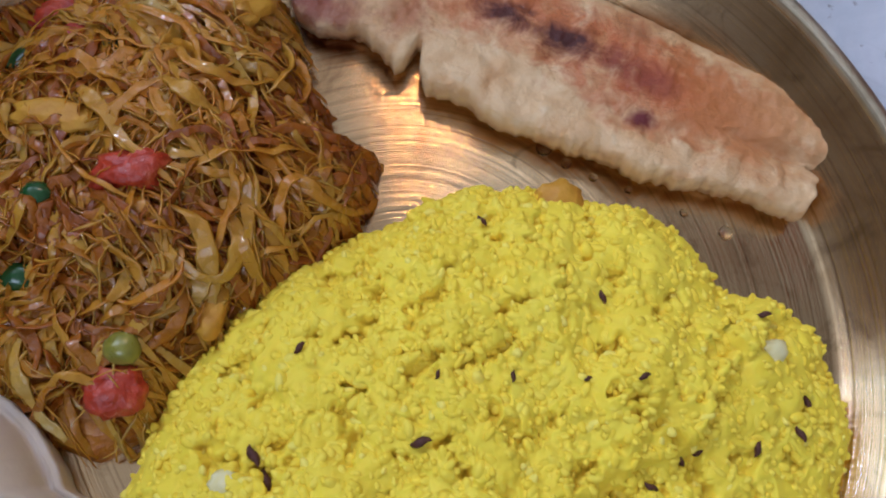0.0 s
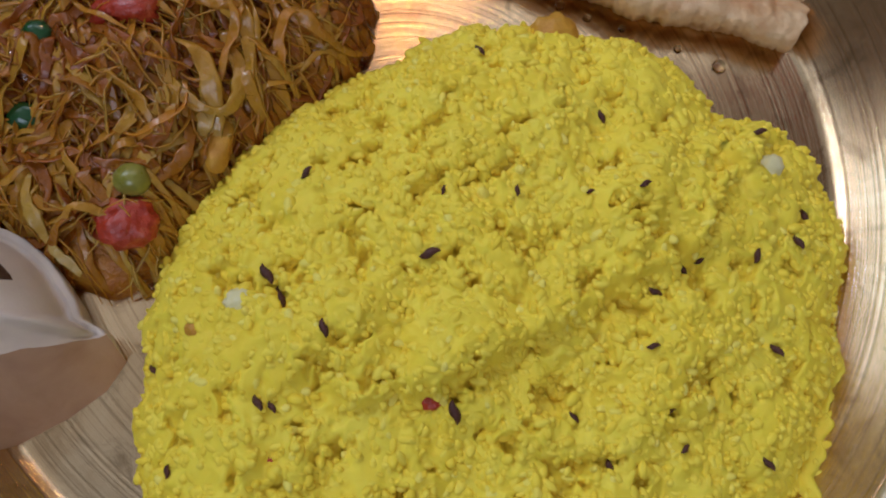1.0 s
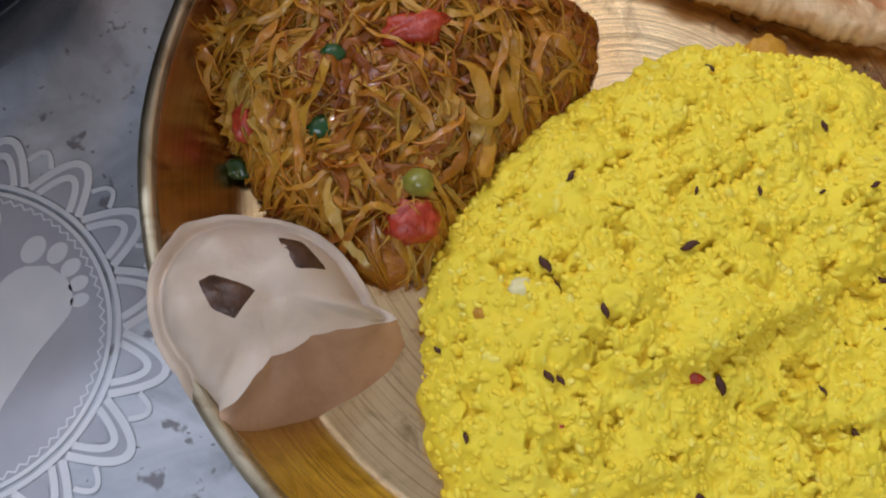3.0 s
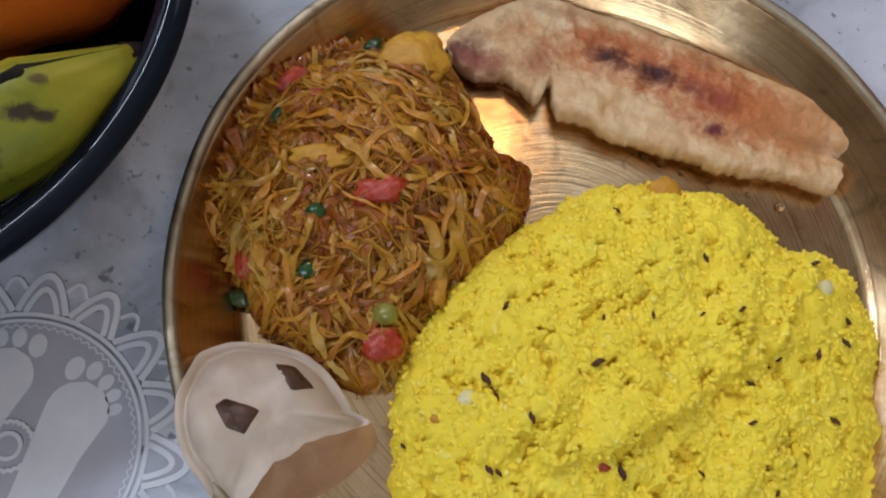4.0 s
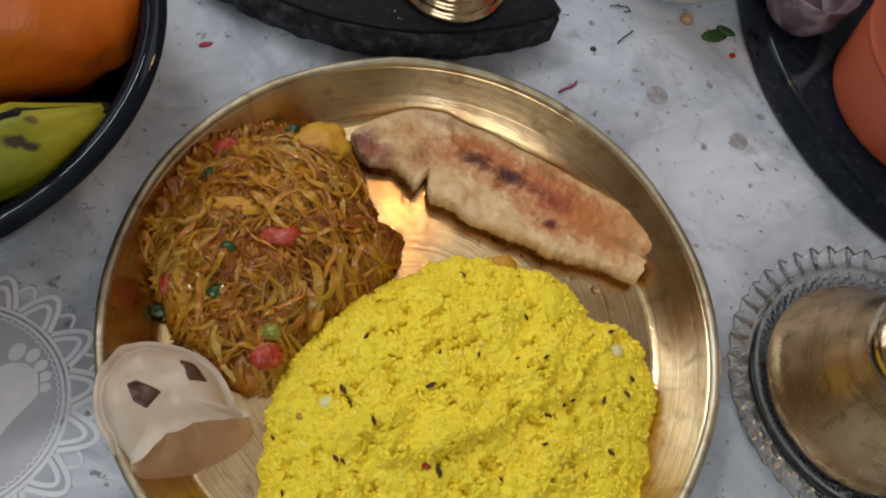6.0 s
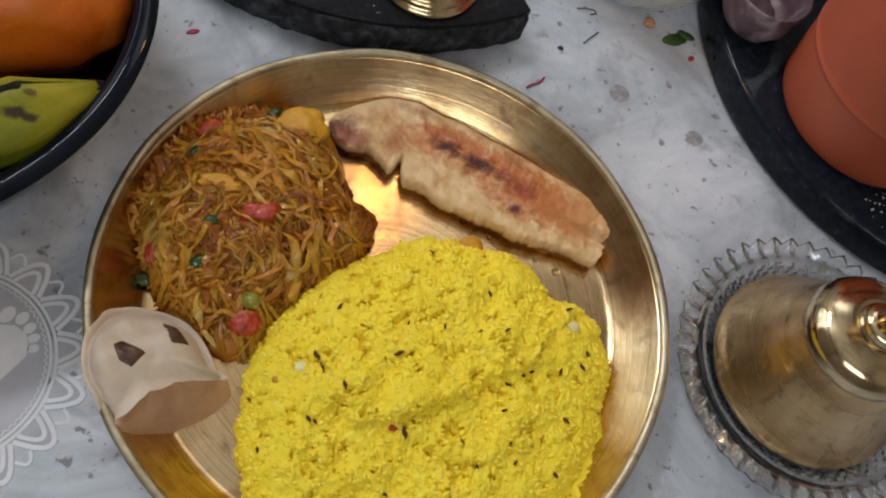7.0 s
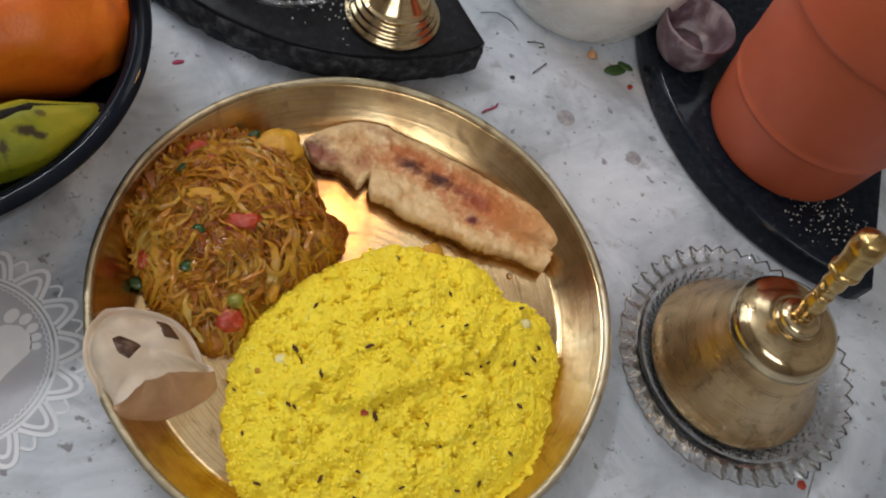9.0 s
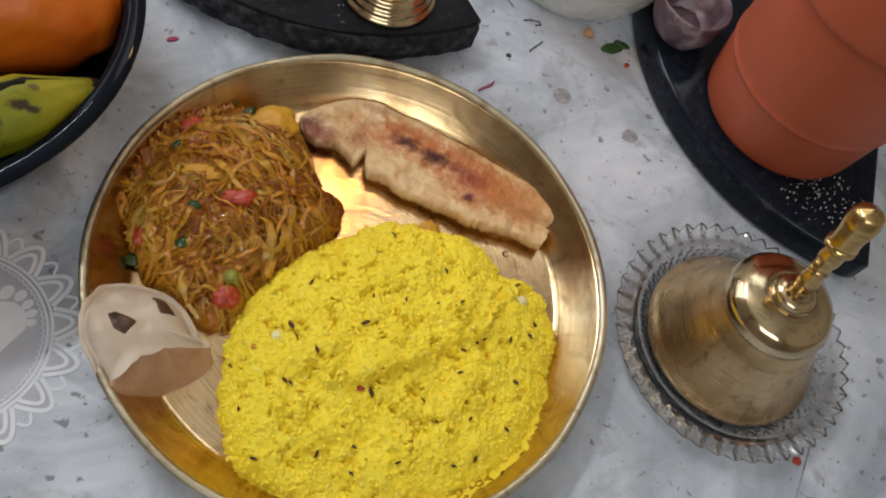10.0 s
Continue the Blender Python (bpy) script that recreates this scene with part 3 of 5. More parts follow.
def scatter_grains(count, rng):
    """Rice grains half sunk into the mash, as one mesh."""
    ball = bmesh.new()
    bmesh.ops.create_icosphere(ball, subdivisions=2, radius=1.0)
    bv = np.array([v.co[:] for v in ball.verts])
    bf = np.array([[v.index for v in f.verts] for f in ball.faces])
    ball.free()
    allv, allf = [], []
    made = 0
    while made < count:
        a, q = rng.uniform(-math.pi, math.pi), math.sqrt(rng.random())
        r = k_reach(a) * q * 1.0
        x, y = KC[0] + r * math.cos(a), KC[1] + r * math.sin(a)
        z, rho = rice_height(x, y)
        long = rng.uniform(0.0012, 0.0023)
        thick = long * rng.uniform(0.42, 0.66)
        size = np.array([long, thick, thick * rng.uniform(0.75, 1.0)])
        e = Euler((rng.uniform(-0.5, 0.5), rng.gauss(0, 0.55), rng.uniform(0, 6.3)))
        mtx = np.array(e.to_matrix())
        pts = (bv * size) @ mtx.T
        z = max(z, plate_height(x, y) - PLATE_FLOOR)
        pts += np.array([x - KC[0], y - KC[1], z - thick * rng.choice((0.35, 0.6, 0.72, 0.8, 0.86, 0.9))])
        allv.append(pts)
        allf.append(bf + len(bv) * made)
        made += 1
    me = bpy.data.meshes.new("rice_grain")
    me.from_pydata(np.concatenate(allv).tolist(), [], np.concatenate(allf).tolist())
    me.polygons.foreach_set("use_smooth", [True] * len(me.polygons))
    me.materials.append(GRAIN)
    ob = new("rice_grain", me)
    ob.parent = khichdi
    ob["kind"] = "stuff"
    ob["label"] = "swollen yellow rice grains"


scatter_grains(7200, random.Random(4))

seed_bm = bmesh.new()
tube(seed_bm, [Vector((t * 0.0026, 0.0004 * math.sin(3 * t), 0.0003 * (1 - t * t))) for t in (-1, -0.7, -0.35, 0, 0.35, 0.7, 1)], [0.0001, 0.0006, 0.00095, 0.0011, 0.0009, 0.0006, 0.0001], 7)
SEED_MESH = finish(seed_bm, "cumin_seed", CUMIN)
SEEDS = [(0.067, 0.114), (0.005, 0.081), (0.036, 0.084), (0.052, 0.089), (0.068, 0.094), (0.079, 0.097), (0.037, 0.069), (0.008, 0.052), (0.004, 0.056), (0.020, 0.047), (0.094, 0.084), (0.088, 0.076),
         (0.011, 0.029), (0.051, 0.038), (0.076, 0.044), (0.101, 0.044), (-0.004, 0.011), (0.011, -0.008), (0.074, 0.012), (0.055, 0.0), (0.037, 0.003), (0.096, 0.051), (-0.016, 0.031), (0.086, 0.036),
         (0.089, 0.063), (0.100, 0.020), (0.106, 0.124), (0.120, 0.099), (0.110, 0.092), (0.122, 0.108), (0.097, 0.087), (0.035, 0.124), (0.014, 0.029), (0.120, 0.046), (0.119, 0.072), (0.052, 0.012), (0.110, 0.028)]
SEED_TURN = {0: -60, 1: 60, 2: 80, 5: 35, 6: 25, 7: -65, 8: -50, 9: -65, 13: -65, 26: 15}
SEED_SIZE = {2: 0.6, 3: 0.7, 4: 0.6, 6: 1.25, 7: 1.5, 8: 1.3, 13: 1.35}
rng = random.Random(11)
for i, (x, y) in enumerate(SEEDS):
    ob = new("cumin_seed", SEED_MESH)
    ob.parent = khichdi
    s = SEED_SIZE.get(i, rng.uniform(0.75, 1.05))
    s *= 0.78
    ob.matrix_local = pose(x - KC[0], y - KC[1], rice_height(x, y)[0] + 0.0010, rng.uniform(-15, 15), rng.uniform(-20, 20), SEED_TURN.get(i, rng.uniform(-90, 90))) @ Matrix.Diagonal((s, s, s, 1))
for x, y, s, mt, lb in ((0.110, 0.116, 0.0042, POTATO_PALE, "white potato bit"), (0.000, 0.049, 0.0034, POTATO_PALE, "pale potato bit"), (0.052, 0.139, 0.0065, POTATO, "orange fried potato bit"), (0.046, 0.039, 0.0022, TOMATO, "red tomato bit"), (-0.008, 0.041, 0.0022, POTATO, "orange bit"), (0.017, 0.019, 0.0018, TOMATO, "red tomato bit")):
    part("vegetable_bit", blob(s, s * 0.8, s * 0.6, 0.25, 1.8, x * 90), mt, khichdi, lb, at=pose(x - KC[0], y - KC[1], rice_height(x, y)[0] - 0.0008, 8, 5, 30))

# ---- cabbage curry ----
CC = (-0.052, 0.112)
C_OUT = [(-0.0970, 0.1320), (-0.0900, 0.1480), (-0.0780, 0.1620), (-0.0640, 0.1730), (-0.0500, 0.1800), (-0.0370, 0.1750), (-0.0260, 0.1630), (-0.0150, 0.1500), (-0.0090, 0.1390), (0.0050, 0.1385), (0.0060, 0.1280), (0.0020, 0.1060),
         (-0.0120, 0.0860), (-0.0200, 0.0640), (-0.0250, 0.0490), (-0.0340, 0.0430), (-0.0480, 0.0440), (-0.0660, 0.0545), (-0.0790, 0.0645), (-0.0900, 0.0790), (-0.0985, 0.0870), (-0.1010, 0.0980), (-0.0990, 0.1150)]
c_reach = star_radius(C_OUT, CC, 7)


def curry_height(x, y):
    a, r = math.atan2(y - CC[1], x - CC[0]), math.hypot(x - CC[0], y - CC[1])
    rho = r / c_reach(a)
    edge = max(0.0, 1 - min(1.0, rho) ** 3.2) ** 0.6
    peak = 0.0100 * math.exp(-((x + 0.040) ** 2 + (y - 0.122) ** 2) / 0.0013)
    return edge * (0.0185 + peak + 0.0042 * noise.fractal(Vector((x * 62, y * 62, 5)), 0.9, 2.0, 3)), rho


curry = thing("cabbage_curry", pose(CC[0], CC[1], PLATE_FLOOR), "glossy orange-brown shredded cabbage curry with peas and tomato", "food")
bm = bmesh.new()
rings = []
for i in range(1, 51):
    t = i / 50
    ring = []
    for k in range(200):
        a = 2 * math.pi * k / 200
        reach = c_reach(a) * (1 + 0.08 * noise.noise(Vector((8 * math.cos(a), 8 * math.sin(a), 5))))
        x, y = CC[0] + reach * t * math.cos(a) * 0.97, CC[1] + reach * t * math.sin(a) * 0.97
        z = curry_height(x, y)[0] + 0.0018 * noise.noise(Vector((x * 230, y * 230, 9)))
        z = max(z, (plate_height(x, y) - PLATE_FLOOR) * 1.0)
        ring.append(bm.verts.new((x - CC[0], y - CC[1], z if t < 1 else plate_height(x, y) - PLATE_FLOOR)))
    rings.append(ring)
mid = bm.verts.new((0, 0, curry_height(*CC)[0]))
for k in range(200):
    bm.faces.new((mid, rings[0][k], rings[0][(k + 1) % 200]))
for lo, hi in zip(rings, rings[1:]):
    for k in range(200):
        bm.faces.new((lo[k], hi[k], hi[(k + 1) % 200], lo[(k + 1) % 200]))
part("curry_base", bm, CURRY, curry)


def cabbage(name, plan, material, label, rng):
    """Torn leaf flakes, limp grooved strands and frayed fibres matted over one another, as one mesh."""
    verts, faces = [], []
    clump = None
    for j, kind in enumerate(plan):
        if clump is None or rng.random() < 0.12:
            a, q = rng.uniform(-math.pi, math.pi), rng.random() ** 0.55
            cx, cy = CC[0] + c_reach(a) * q * 0.95 * math.cos(a), CC[1] + c_reach(a) * q * 0.95 * math.sin(a)
            drift = math.radians(-58) if cy < 0.118 else math.radians(-18)
            clump = (cx, cy, drift + rng.gauss(0, 0.5) + (math.pi if rng.random() < 0.5 else 0) if rng.random() < 0.62 else rng.uniform(0, 6.3), rng.uniform(-0.0006, 0.0034))
        side, along = rng.gauss(0, 0.0045), rng.gauss(0, 0.0065)
        heading = clump[2] + rng.gauss(0, 0.35)
        x, y = clump[0] - math.sin(clump[2]) * side + math.cos(clump[2]) * along, clump[1] + math.cos(clump[2]) * side + math.sin(clump[2]) * along
        if curry_height(x, y)[1] > 0.97:
            x, y = CC[0] + (x - CC[0]) * 0.78, CC[1] + (y - CC[1]) * 0.78
        if kind == "leaf":
            n, steps, stride, width, crumple, wander = 8, rng.randint(12, 20), rng.uniform(0.0012, 0.0018), rng.uniform(0.0008, 0.0020), 0.0019, 0.16
        elif kind == "strand":
            n, steps, stride, width, crumple, wander = 10, rng.randint(14, 24), rng.uniform(0.0012, 0.0018), rng.uniform(0.0005, 0.0019), 0.0015, 0.14
        else:
            n, steps, stride, width, crumple, wander = 4, rng.randint(9, 17), rng.uniform(0.0012, 0.0018), rng.uniform(0.00018, 0.00038), 0.0010, 0.16
        bend = rng.gauss(0, 0.07)
        lift = clump[3] + rng.uniform(-0.0010, 0.0010) + (0.0 if kind == "leaf" else 0.0014)
        arch = rng.uniform(0.0, 0.0034)
        roll = rng.gauss(0, 0.45)
        start, drawn = len(verts), 0
        for i in range(steps + 1):
            t = i / steps
            z, rho = curry_height(x, y)
            if rho > 1.02 and i > 2:
                break
            drawn = i
            ground = plate_height(x, y) - PLATE_FLOOR
            zz = max(z, ground) + lift * (1 - 0.8 * smooth01(0.8, 1.0, rho)) + arch * math.sin(math.pi * t) + crumple * noise.noise(Vector((x * 330, y * 330, j * 0.37)))
            w = width * ((0.62 + 0.38 * math.sin(math.pi * t)) if kind == "leaf" else (0.30 + 0.70 * math.sin(math.pi * min(1, max(0, 0.10 + 0.82 * t))))) * (1 + 0.7 * noise.noise(Vector((t * 4, j * 3.1, 0))))
            th = max(0.00016, w * (0.06 if kind == "leaf" else 0.12 if kind == "strand" else 0.7))
            sx, sy = -math.sin(heading), math.cos(heading)
            twist = roll + 1.3 * noise.noise(Vector((t * 3.0, j * 1.7, 7)))
            cr, sr = math.cos(twist), math.sin(twist)
            curl = 0.6 * noise.noise(Vector((t * 4, j * 2.3, 3)))
            for k in range(n):
                b = 2 * math.pi * k / n
                u = math.cos(b) * w * (1 + 0.45 * noise.noise(Vector((t * 11, round(math.cos(b)) * 2.0, j * 0.9))))
                v = math.sin(b) * th
                if kind != "fibre":
                    v += curl * w * math.cos(b) ** 2 + 0.30 * w * noise.noise(Vector((t * 7, math.cos(b) * 1.8, j * 1.3)))
                if kind == "strand":
                    v += 0.10 * w * (1 if k % 2 else -1)
                uu, vv = u * cr - v * sr, u * sr + v * cr
                verts.append((x - CC[0] + sx * uu, y - CC[1] + sy * uu, max(zz + vv, ground + 0.0003)))
            if i < steps:
                x += stride * math.cos(heading)
                y += stride * math.sin(heading)
                heading += bend + rng.gauss(0, wander)
        for i in range(drawn):
            for k in range(n):
                p, q2 = start + i * n + k, start + i * n + (k + 1) % n
                faces.append((p, q2, q2 + n, p + n))
        faces.append(tuple(start + k for k in reversed(range(n))))
        faces.append(tuple(start + drawn * n + k for k in range(n)))
    me = bpy.data.meshes.new(name)
    me.from_pydata(verts, [], faces)
    me.polygons.foreach_set("use_smooth", [True] * len(me.polygons))
    me.materials.append(material)
    ob = new(name, me)
    ob.parent = curry
    ob["kind"] = "stuff"
    ob["label"] = label


cabbage("cabbage_leaf", ["leaf"] * 800, SHRED, "limp orange-brown cabbage leaf shreds, darkened for depth", random.Random(7))
cabbage("cabbage_strand", (["strand"] * 4 + ["fibre"] * 6) * 140, STRAND, "translucent golden cabbage strands, lightened as the upper layer", random.Random(8))


def curry_piece(name, x, y, size, mt, label, turn=0, rise=0.003, rough=0.18):
    bm = blob(*size, rough, 1.6, x * 70 + y * 30)
    part(name, bm, mt, curry, label, at=pose(x - CC[0], y - CC[1], curry_height(x, y)[0] + rise, 8, -6, turn))


for x, y, s, turn in ((-0.043, 0.106, (0.0085, 0.0048, 0.004), 25), (-0.031, 0.060, (0.0070, 0.0055, 0.004), 20), (-0.086, 0.145, (0.0085, 0.005, 0.004), 30), (-0.082, 0.076, (0.0035, 0.0055, 0.003), 10), (-0.075, 0.138, (0.004, 0.003, 0.003), 60)):
    curry_piece("tomato_piece", x, y, s, TOMATO, "soft red tomato piece", turn, 0.0032, 0.4)
curry_piece("pea", -0.0625, 0.0945, (0.0038, 0.0036, 0.0035), PEA_DARK, "dark green pea", 0, 0.0034, 0.10)
curry_piece("pea", -0.0615, 0.0770, (0.0046, 0.0040, 0.0036), PEA_DARK, "dark green pea", 20, 0.0036, 0.10)
curry_piece("pea", -0.0320, 0.0690, (0.0042, 0.0037, 0.0036), PEA_LIGHT, "olive green pea", 10, 0.0052, 0.10)
for x, y, s, turn in ((-0.085, 0.131, (0.006, 0.0022, 0.002), 55), (-0.063, 0.137, (0.005, 0.0018, 0.0016), 35), (-0.062, 0.166, (0.004, 0.003, 0.002), 60), (-0.082, 0.066, (0.004, 0.003, 0.0022), 0)):
    curry_piece("chilli_piece", x, y, s, CHILLI, "dark green chilli piece", turn, 0.0036, 0.4)
curry_piece("potato_piece", -0.045, 0.161, (0.0125, 0.0105, 0.006), POTATO, "soft yellow potato piece", 30, 0.0036, 0.4)
curry_piece("capsicum_piece", -0.066, 0.113, (0.011, 0.0042, 0.0024), POTATO, "yellow cabbage rib", 10, 0.0036, 0.4)
curry_piece("capsicum_piece", -0.019, 0.086, (0.009, 0.004, 0.003), POTATO, "yellow cabbage rib", -75, 0.0020)

# ---- folded flatbread ----
ROT = (0.0, 0.183)
BACK = [(-0.0375, 0.1800), (-0.0350, 0.1850), (-0.0290, 0.1930), (-0.0210, 0.2010), (-0.0130, 0.2070), (0.0000, 0.2095), (0.0130, 0.2085), (0.0270, 0.2085), (0.0420, 0.2055), (0.0570, 0.2040), (0.0720, 0.2010), (0.0870, 0.1980), (0.1020, 0.1945), (0.1240, 0.1925)]
FRONT = [(-0.0375, 0.1795), (-0.0330, 0.1735), (-0.0290, 0.1690), (-0.0230, 0.1675), (-0.0110, 0.1700), (-0.0060, 0.1680), (0.0000, 0.1640), (0.0022, 0.1660), (0.0034, 0.1725), (0.0048, 0.1722), (0.0066, 0.1650), (0.0110, 0.1612), (0.0200, 0.1612), (0.0280, 0.1582),
         (0.0420, 0.1570), (0.0580, 0.1560), (0.0720, 0.1545), (0.0820, 0.1555), (0.0950, 0.1580), (0.1060, 0.1572), (0.1240, 0.1570)]
roti = thing("folded_flatbread", pose(ROT[0], ROT[1], PLATE_FLOOR), "folded pale flatbread with dark toasted patches on plate", "flatbread")


def bread_layer(inset, z_low, thick, end_shift, seed):
    bm = bmesh.new()
    NU, NV = 220, 40
    top, low = [], []
    bx, by = [p[0] for p in BACK], [p[1] for p in BACK]
    fx, fy = [p[0] for p in FRONT], [p[1] for p in FRONT]
    for i in range(NU + 1):
        u = i / NU
        tr, lr = [], []
        for k in range(NV + 1):
            v = k / NV
            notch = 0.006 * math.exp(-((v - 0.44) / 0.05) ** 2) + (0.0035 * (1 - v) / 0.44 if v < 0.44 else 0.0)
            x_end = 0.1225 - notch + end_shift + 0.0012 * noise.noise(Vector((v * 9, seed, 0)))
            x = -0.0374 + (x_end + 0.0374) * u
            yb, yf = float(np.interp(x, bx, by)), float(np.interp(x, fx, fy))
            jag = 0.0017 * noise.fractal(Vector((x * 150 + 0.3, seed + 0.37, 1.41)), 0.6, 2.3, 5)
            yf += inset
            y = yf + (yb - yf) * v + jag * (1 - v) ** 5
            round_ = max(0.0, 1 - abs(2 * v - 1) ** (14 if v < 0.5 else 3.4)) ** (0.45 if v < 0.5 else 0.5) * min(1.0, max(0.0, 1 - (1 - min(1, u / 0.05)) ** 2)) ** 0.5
            crease = -0.0045 * math.exp(-((v - 0.44) / 0.07) ** 2) * smooth01(0.80, 1.0, u) - 0.0010 * math.exp(-((v - 0.30 - 0.05 * math.sin(9 * u)) / 0.05) ** 2) * smooth01(0.25, 0.4, u)
            puff = 0.0018 * noise.fractal(Vector((x * 55, y * 55, seed + 0.37)), 0.9, 2.0, 3) + 0.0009 * noise.fractal(Vector((x * 210, y * 210, seed + 0.37)), 0.8, 2.1, 3)
            zt = z_low + 0.0022 + thick * (0.25 + 0.75 * round_) * (1 - 0.25 * smooth01(0.75, 1.0, u)) + (crease + puff) * (0.4 + 0.6 * round_)
            tr.append(bm.verts.new((x - ROT[0], y - ROT[1], zt)))
            lr.append(bm.verts.new((x - ROT[0], y - ROT[1] + 0.0008 * (0.5 - v), max(0.0002, min(zt - 0.0016, z_low + 0.0004 * noise.noise(Vector((x * 90, y * 90, 3))))))))
        top.append(tr)
        low.append(lr)
    for i in range(NU):
        for k in range(NV):
            bm.faces.new((top[i][k], top[i + 1][k], top[i + 1][k + 1], top[i][k + 1]))
            bm.faces.new((low[i][k], low[i][k + 1], low[i + 1][k + 1], low[i + 1][k]))
        bm.faces.new((top[i][0], low[i][0], low[i + 1][0], top[i + 1][0]))
        bm.faces.new((top[i][NV], top[i + 1][NV], low[i + 1][NV], low[i][NV]))
    for k in range(NV):
        bm.faces.new((top[0][k], top[0][k + 1], low[0][k + 1], low[0][k]))
        bm.faces.new((top[NU][k], low[NU][k], low[NU][k + 1], top[NU][k + 1]))
    return bm


part("upper_layer", bread_layer(0.0, 0.0034, 0.0052, 0.0, 2.0), ROTI, roti)
part("lower_layer", bread_layer(0.0030, 0.0004, 0.0022, -0.003, 5.0), ROTI, roti)

# oil drops by the flatbread
rng = random.Random(3)
for x, y, s in ((0.045, 0.158, 0.0022), (0.052, 0.1555, 0.0014), (0.060, 0.154, 0.0012), (0.098, 0.150, 0.0020), (0.030, 0.160, 0.0012), (0.070, 0.1535, 0.001), (0.086, 0.152, 0.0012)):
    drop = part("oil_drop", blob(s, s, s * 0.5, 0.05, 1.0, x * 50), OIL)
    drop.matrix_world = pose(x, y, PLATE_FLOOR + s * 0.2)
    tagged(drop, "small clear oil drop on the brass plate", "oil drop", "oil drops on the plate")

# ---- pressed milk sweet ----
SE1, SE2 = Vector((0.82, 0.572)), Vector((-0.572, 0.82))
SW0 = Vector((-0.0440, 0.0160))
EDGE_S = [(-0.0254, -0.0034, 0.0222), (-0.0174, -0.0028, 0.0254), (-0.0120, 0.0011, 0.0266), (-0.0073, 0.0044, 0.0256), (0.0029, 0.0068, 0.0226), (0.0093, 0.0070, 0.0196), (0.0191, 0.0068, 0.0136), (0.0252, 0.0065, 0.0092)]
RIM_S = [(-0.0285, 0.0072), (-0.0312, 0.0210), (-0.0294, 0.0306), (-0.0252, 0.0378), (-0.0181, 0.0460), (-0.0110, 0.0470), (-0.0019, 0.0437), (0.0065, 0.0395), (0.0139, 0.0318), (0.0184, 0.0211), (0.0200, 0.0120)] + [(u, v) for u, v, z in EDGE_S[::-1]]
FOOT_S = [(-0.0254, -0.0036), (-0.0232, -0.0076), (-0.0160, -0.0092), (-0.0033, -0.0086), (0.0100, -0.0062), (0.0190, -0.0030), (0.0248, 0.0020)]
SC = (-0.006, 0.0200)
s_reach = star_radius(RIM_S, SC, 5)
A_LEFT, A_RIGHT = math.atan2(EDGE_S[0][1] - SC[1], EDGE_S[0][0] - SC[0]), math.atan2(EDGE_S[-1][1] - SC[1], EDGE_S[-1][0] - SC[0])
sweet = thing("milk_sweet", pose(SW0.x, SW0.y, PLATE_FLOOR, 0, 0, math.degrees(math.atan2(SE1.y, SE1.x))), "pinkish beige moulded milk sweet with a cut side", "sweet")


def bump_at(u, v, cu, cv, r):
    return math.exp(-((u - cu) ** 2 + (v - cv) ** 2) / (r * r))


def sweet_height(u, v):
    """Top of the sweet: two soft domes inside a raised lip, high along the cut."""
    a, r = math.atan2(v - SC[1], u - SC[0]), math.hypot(u - SC[0], v - SC[1])
    t = min(1.0, r / s_reach(a))
    front = smooth01(A_LEFT - 0.02, A_LEFT + 0.12, a) * smooth01(A_RIGHT + 0.02, A_RIGHT - 0.12, a)
    wide = smooth01(A_LEFT - 0.10, A_LEFT + 0.55, a) * smooth01(A_RIGHT + 0.10, A_RIGHT - 0.55, a)
    te = t * (1 - 0.45 * wide)
    z = 0.0105 + 0.0140 * max(0.0, 1 - (te / 0.90) ** 2.8) ** 0.6 + 0.0022 * smooth01(0.88, 0.93, te) - 0.0012 * math.exp(-((te - 0.87) / 0.025) ** 2)
    z += 0.0042 * bump_at(u, v, -0.0135, 0.0200, 0.0100) + 0.0036 * bump_at(u, v, 0.0060, 0.0260, 0.0085) + 0.0026 * bump_at(u, v, -0.0125, 0.0375, 0.0038)
    z -= 0.0016 * bump_at(u, v, -0.0040, 0.0330, 0.0045) + 0.0012 * bump_at(u, v, -0.0030, 0.0180, 0.0030) - 0.0006 * bump_at(u, v, 0.004, 0.013, 0.008)
    z += 0.0005 * noise.noise(Vector((u * 130, v * 130, 4))) - u * 0.10 + 0.0105 * smooth01(0.012, 0.030, -u) * smooth01(-0.012, 0.008, v)
    cut_z = float(np.interp(u, [p[0] for p in EDGE_S], [p[2] for p in EDGE_S]))
    z += front * smooth01(0.35, 1.0, t) * (cut_z - z)
    return z, t


def sweet_ground(u, v):
    w = SW0 + SE1 * u + SE2 * v
    return max(0.0, plate_height(w.x, w.y) - PLATE_FLOOR)


def foot_line(f):
    """A point along the foot of the cut, f from 0 to 1."""
    q = f * (len(FOOT_S) - 1)
    i = min(int(q), len(FOOT_S) - 2)
    g = q - i
    return Vector((FOOT_S[i][0] + (FOOT_S[i + 1][0] - FOOT_S[i][0]) * g, FOOT_S[i][1] + (FOOT_S[i + 1][1] - FOOT_S[i][1]) * g))


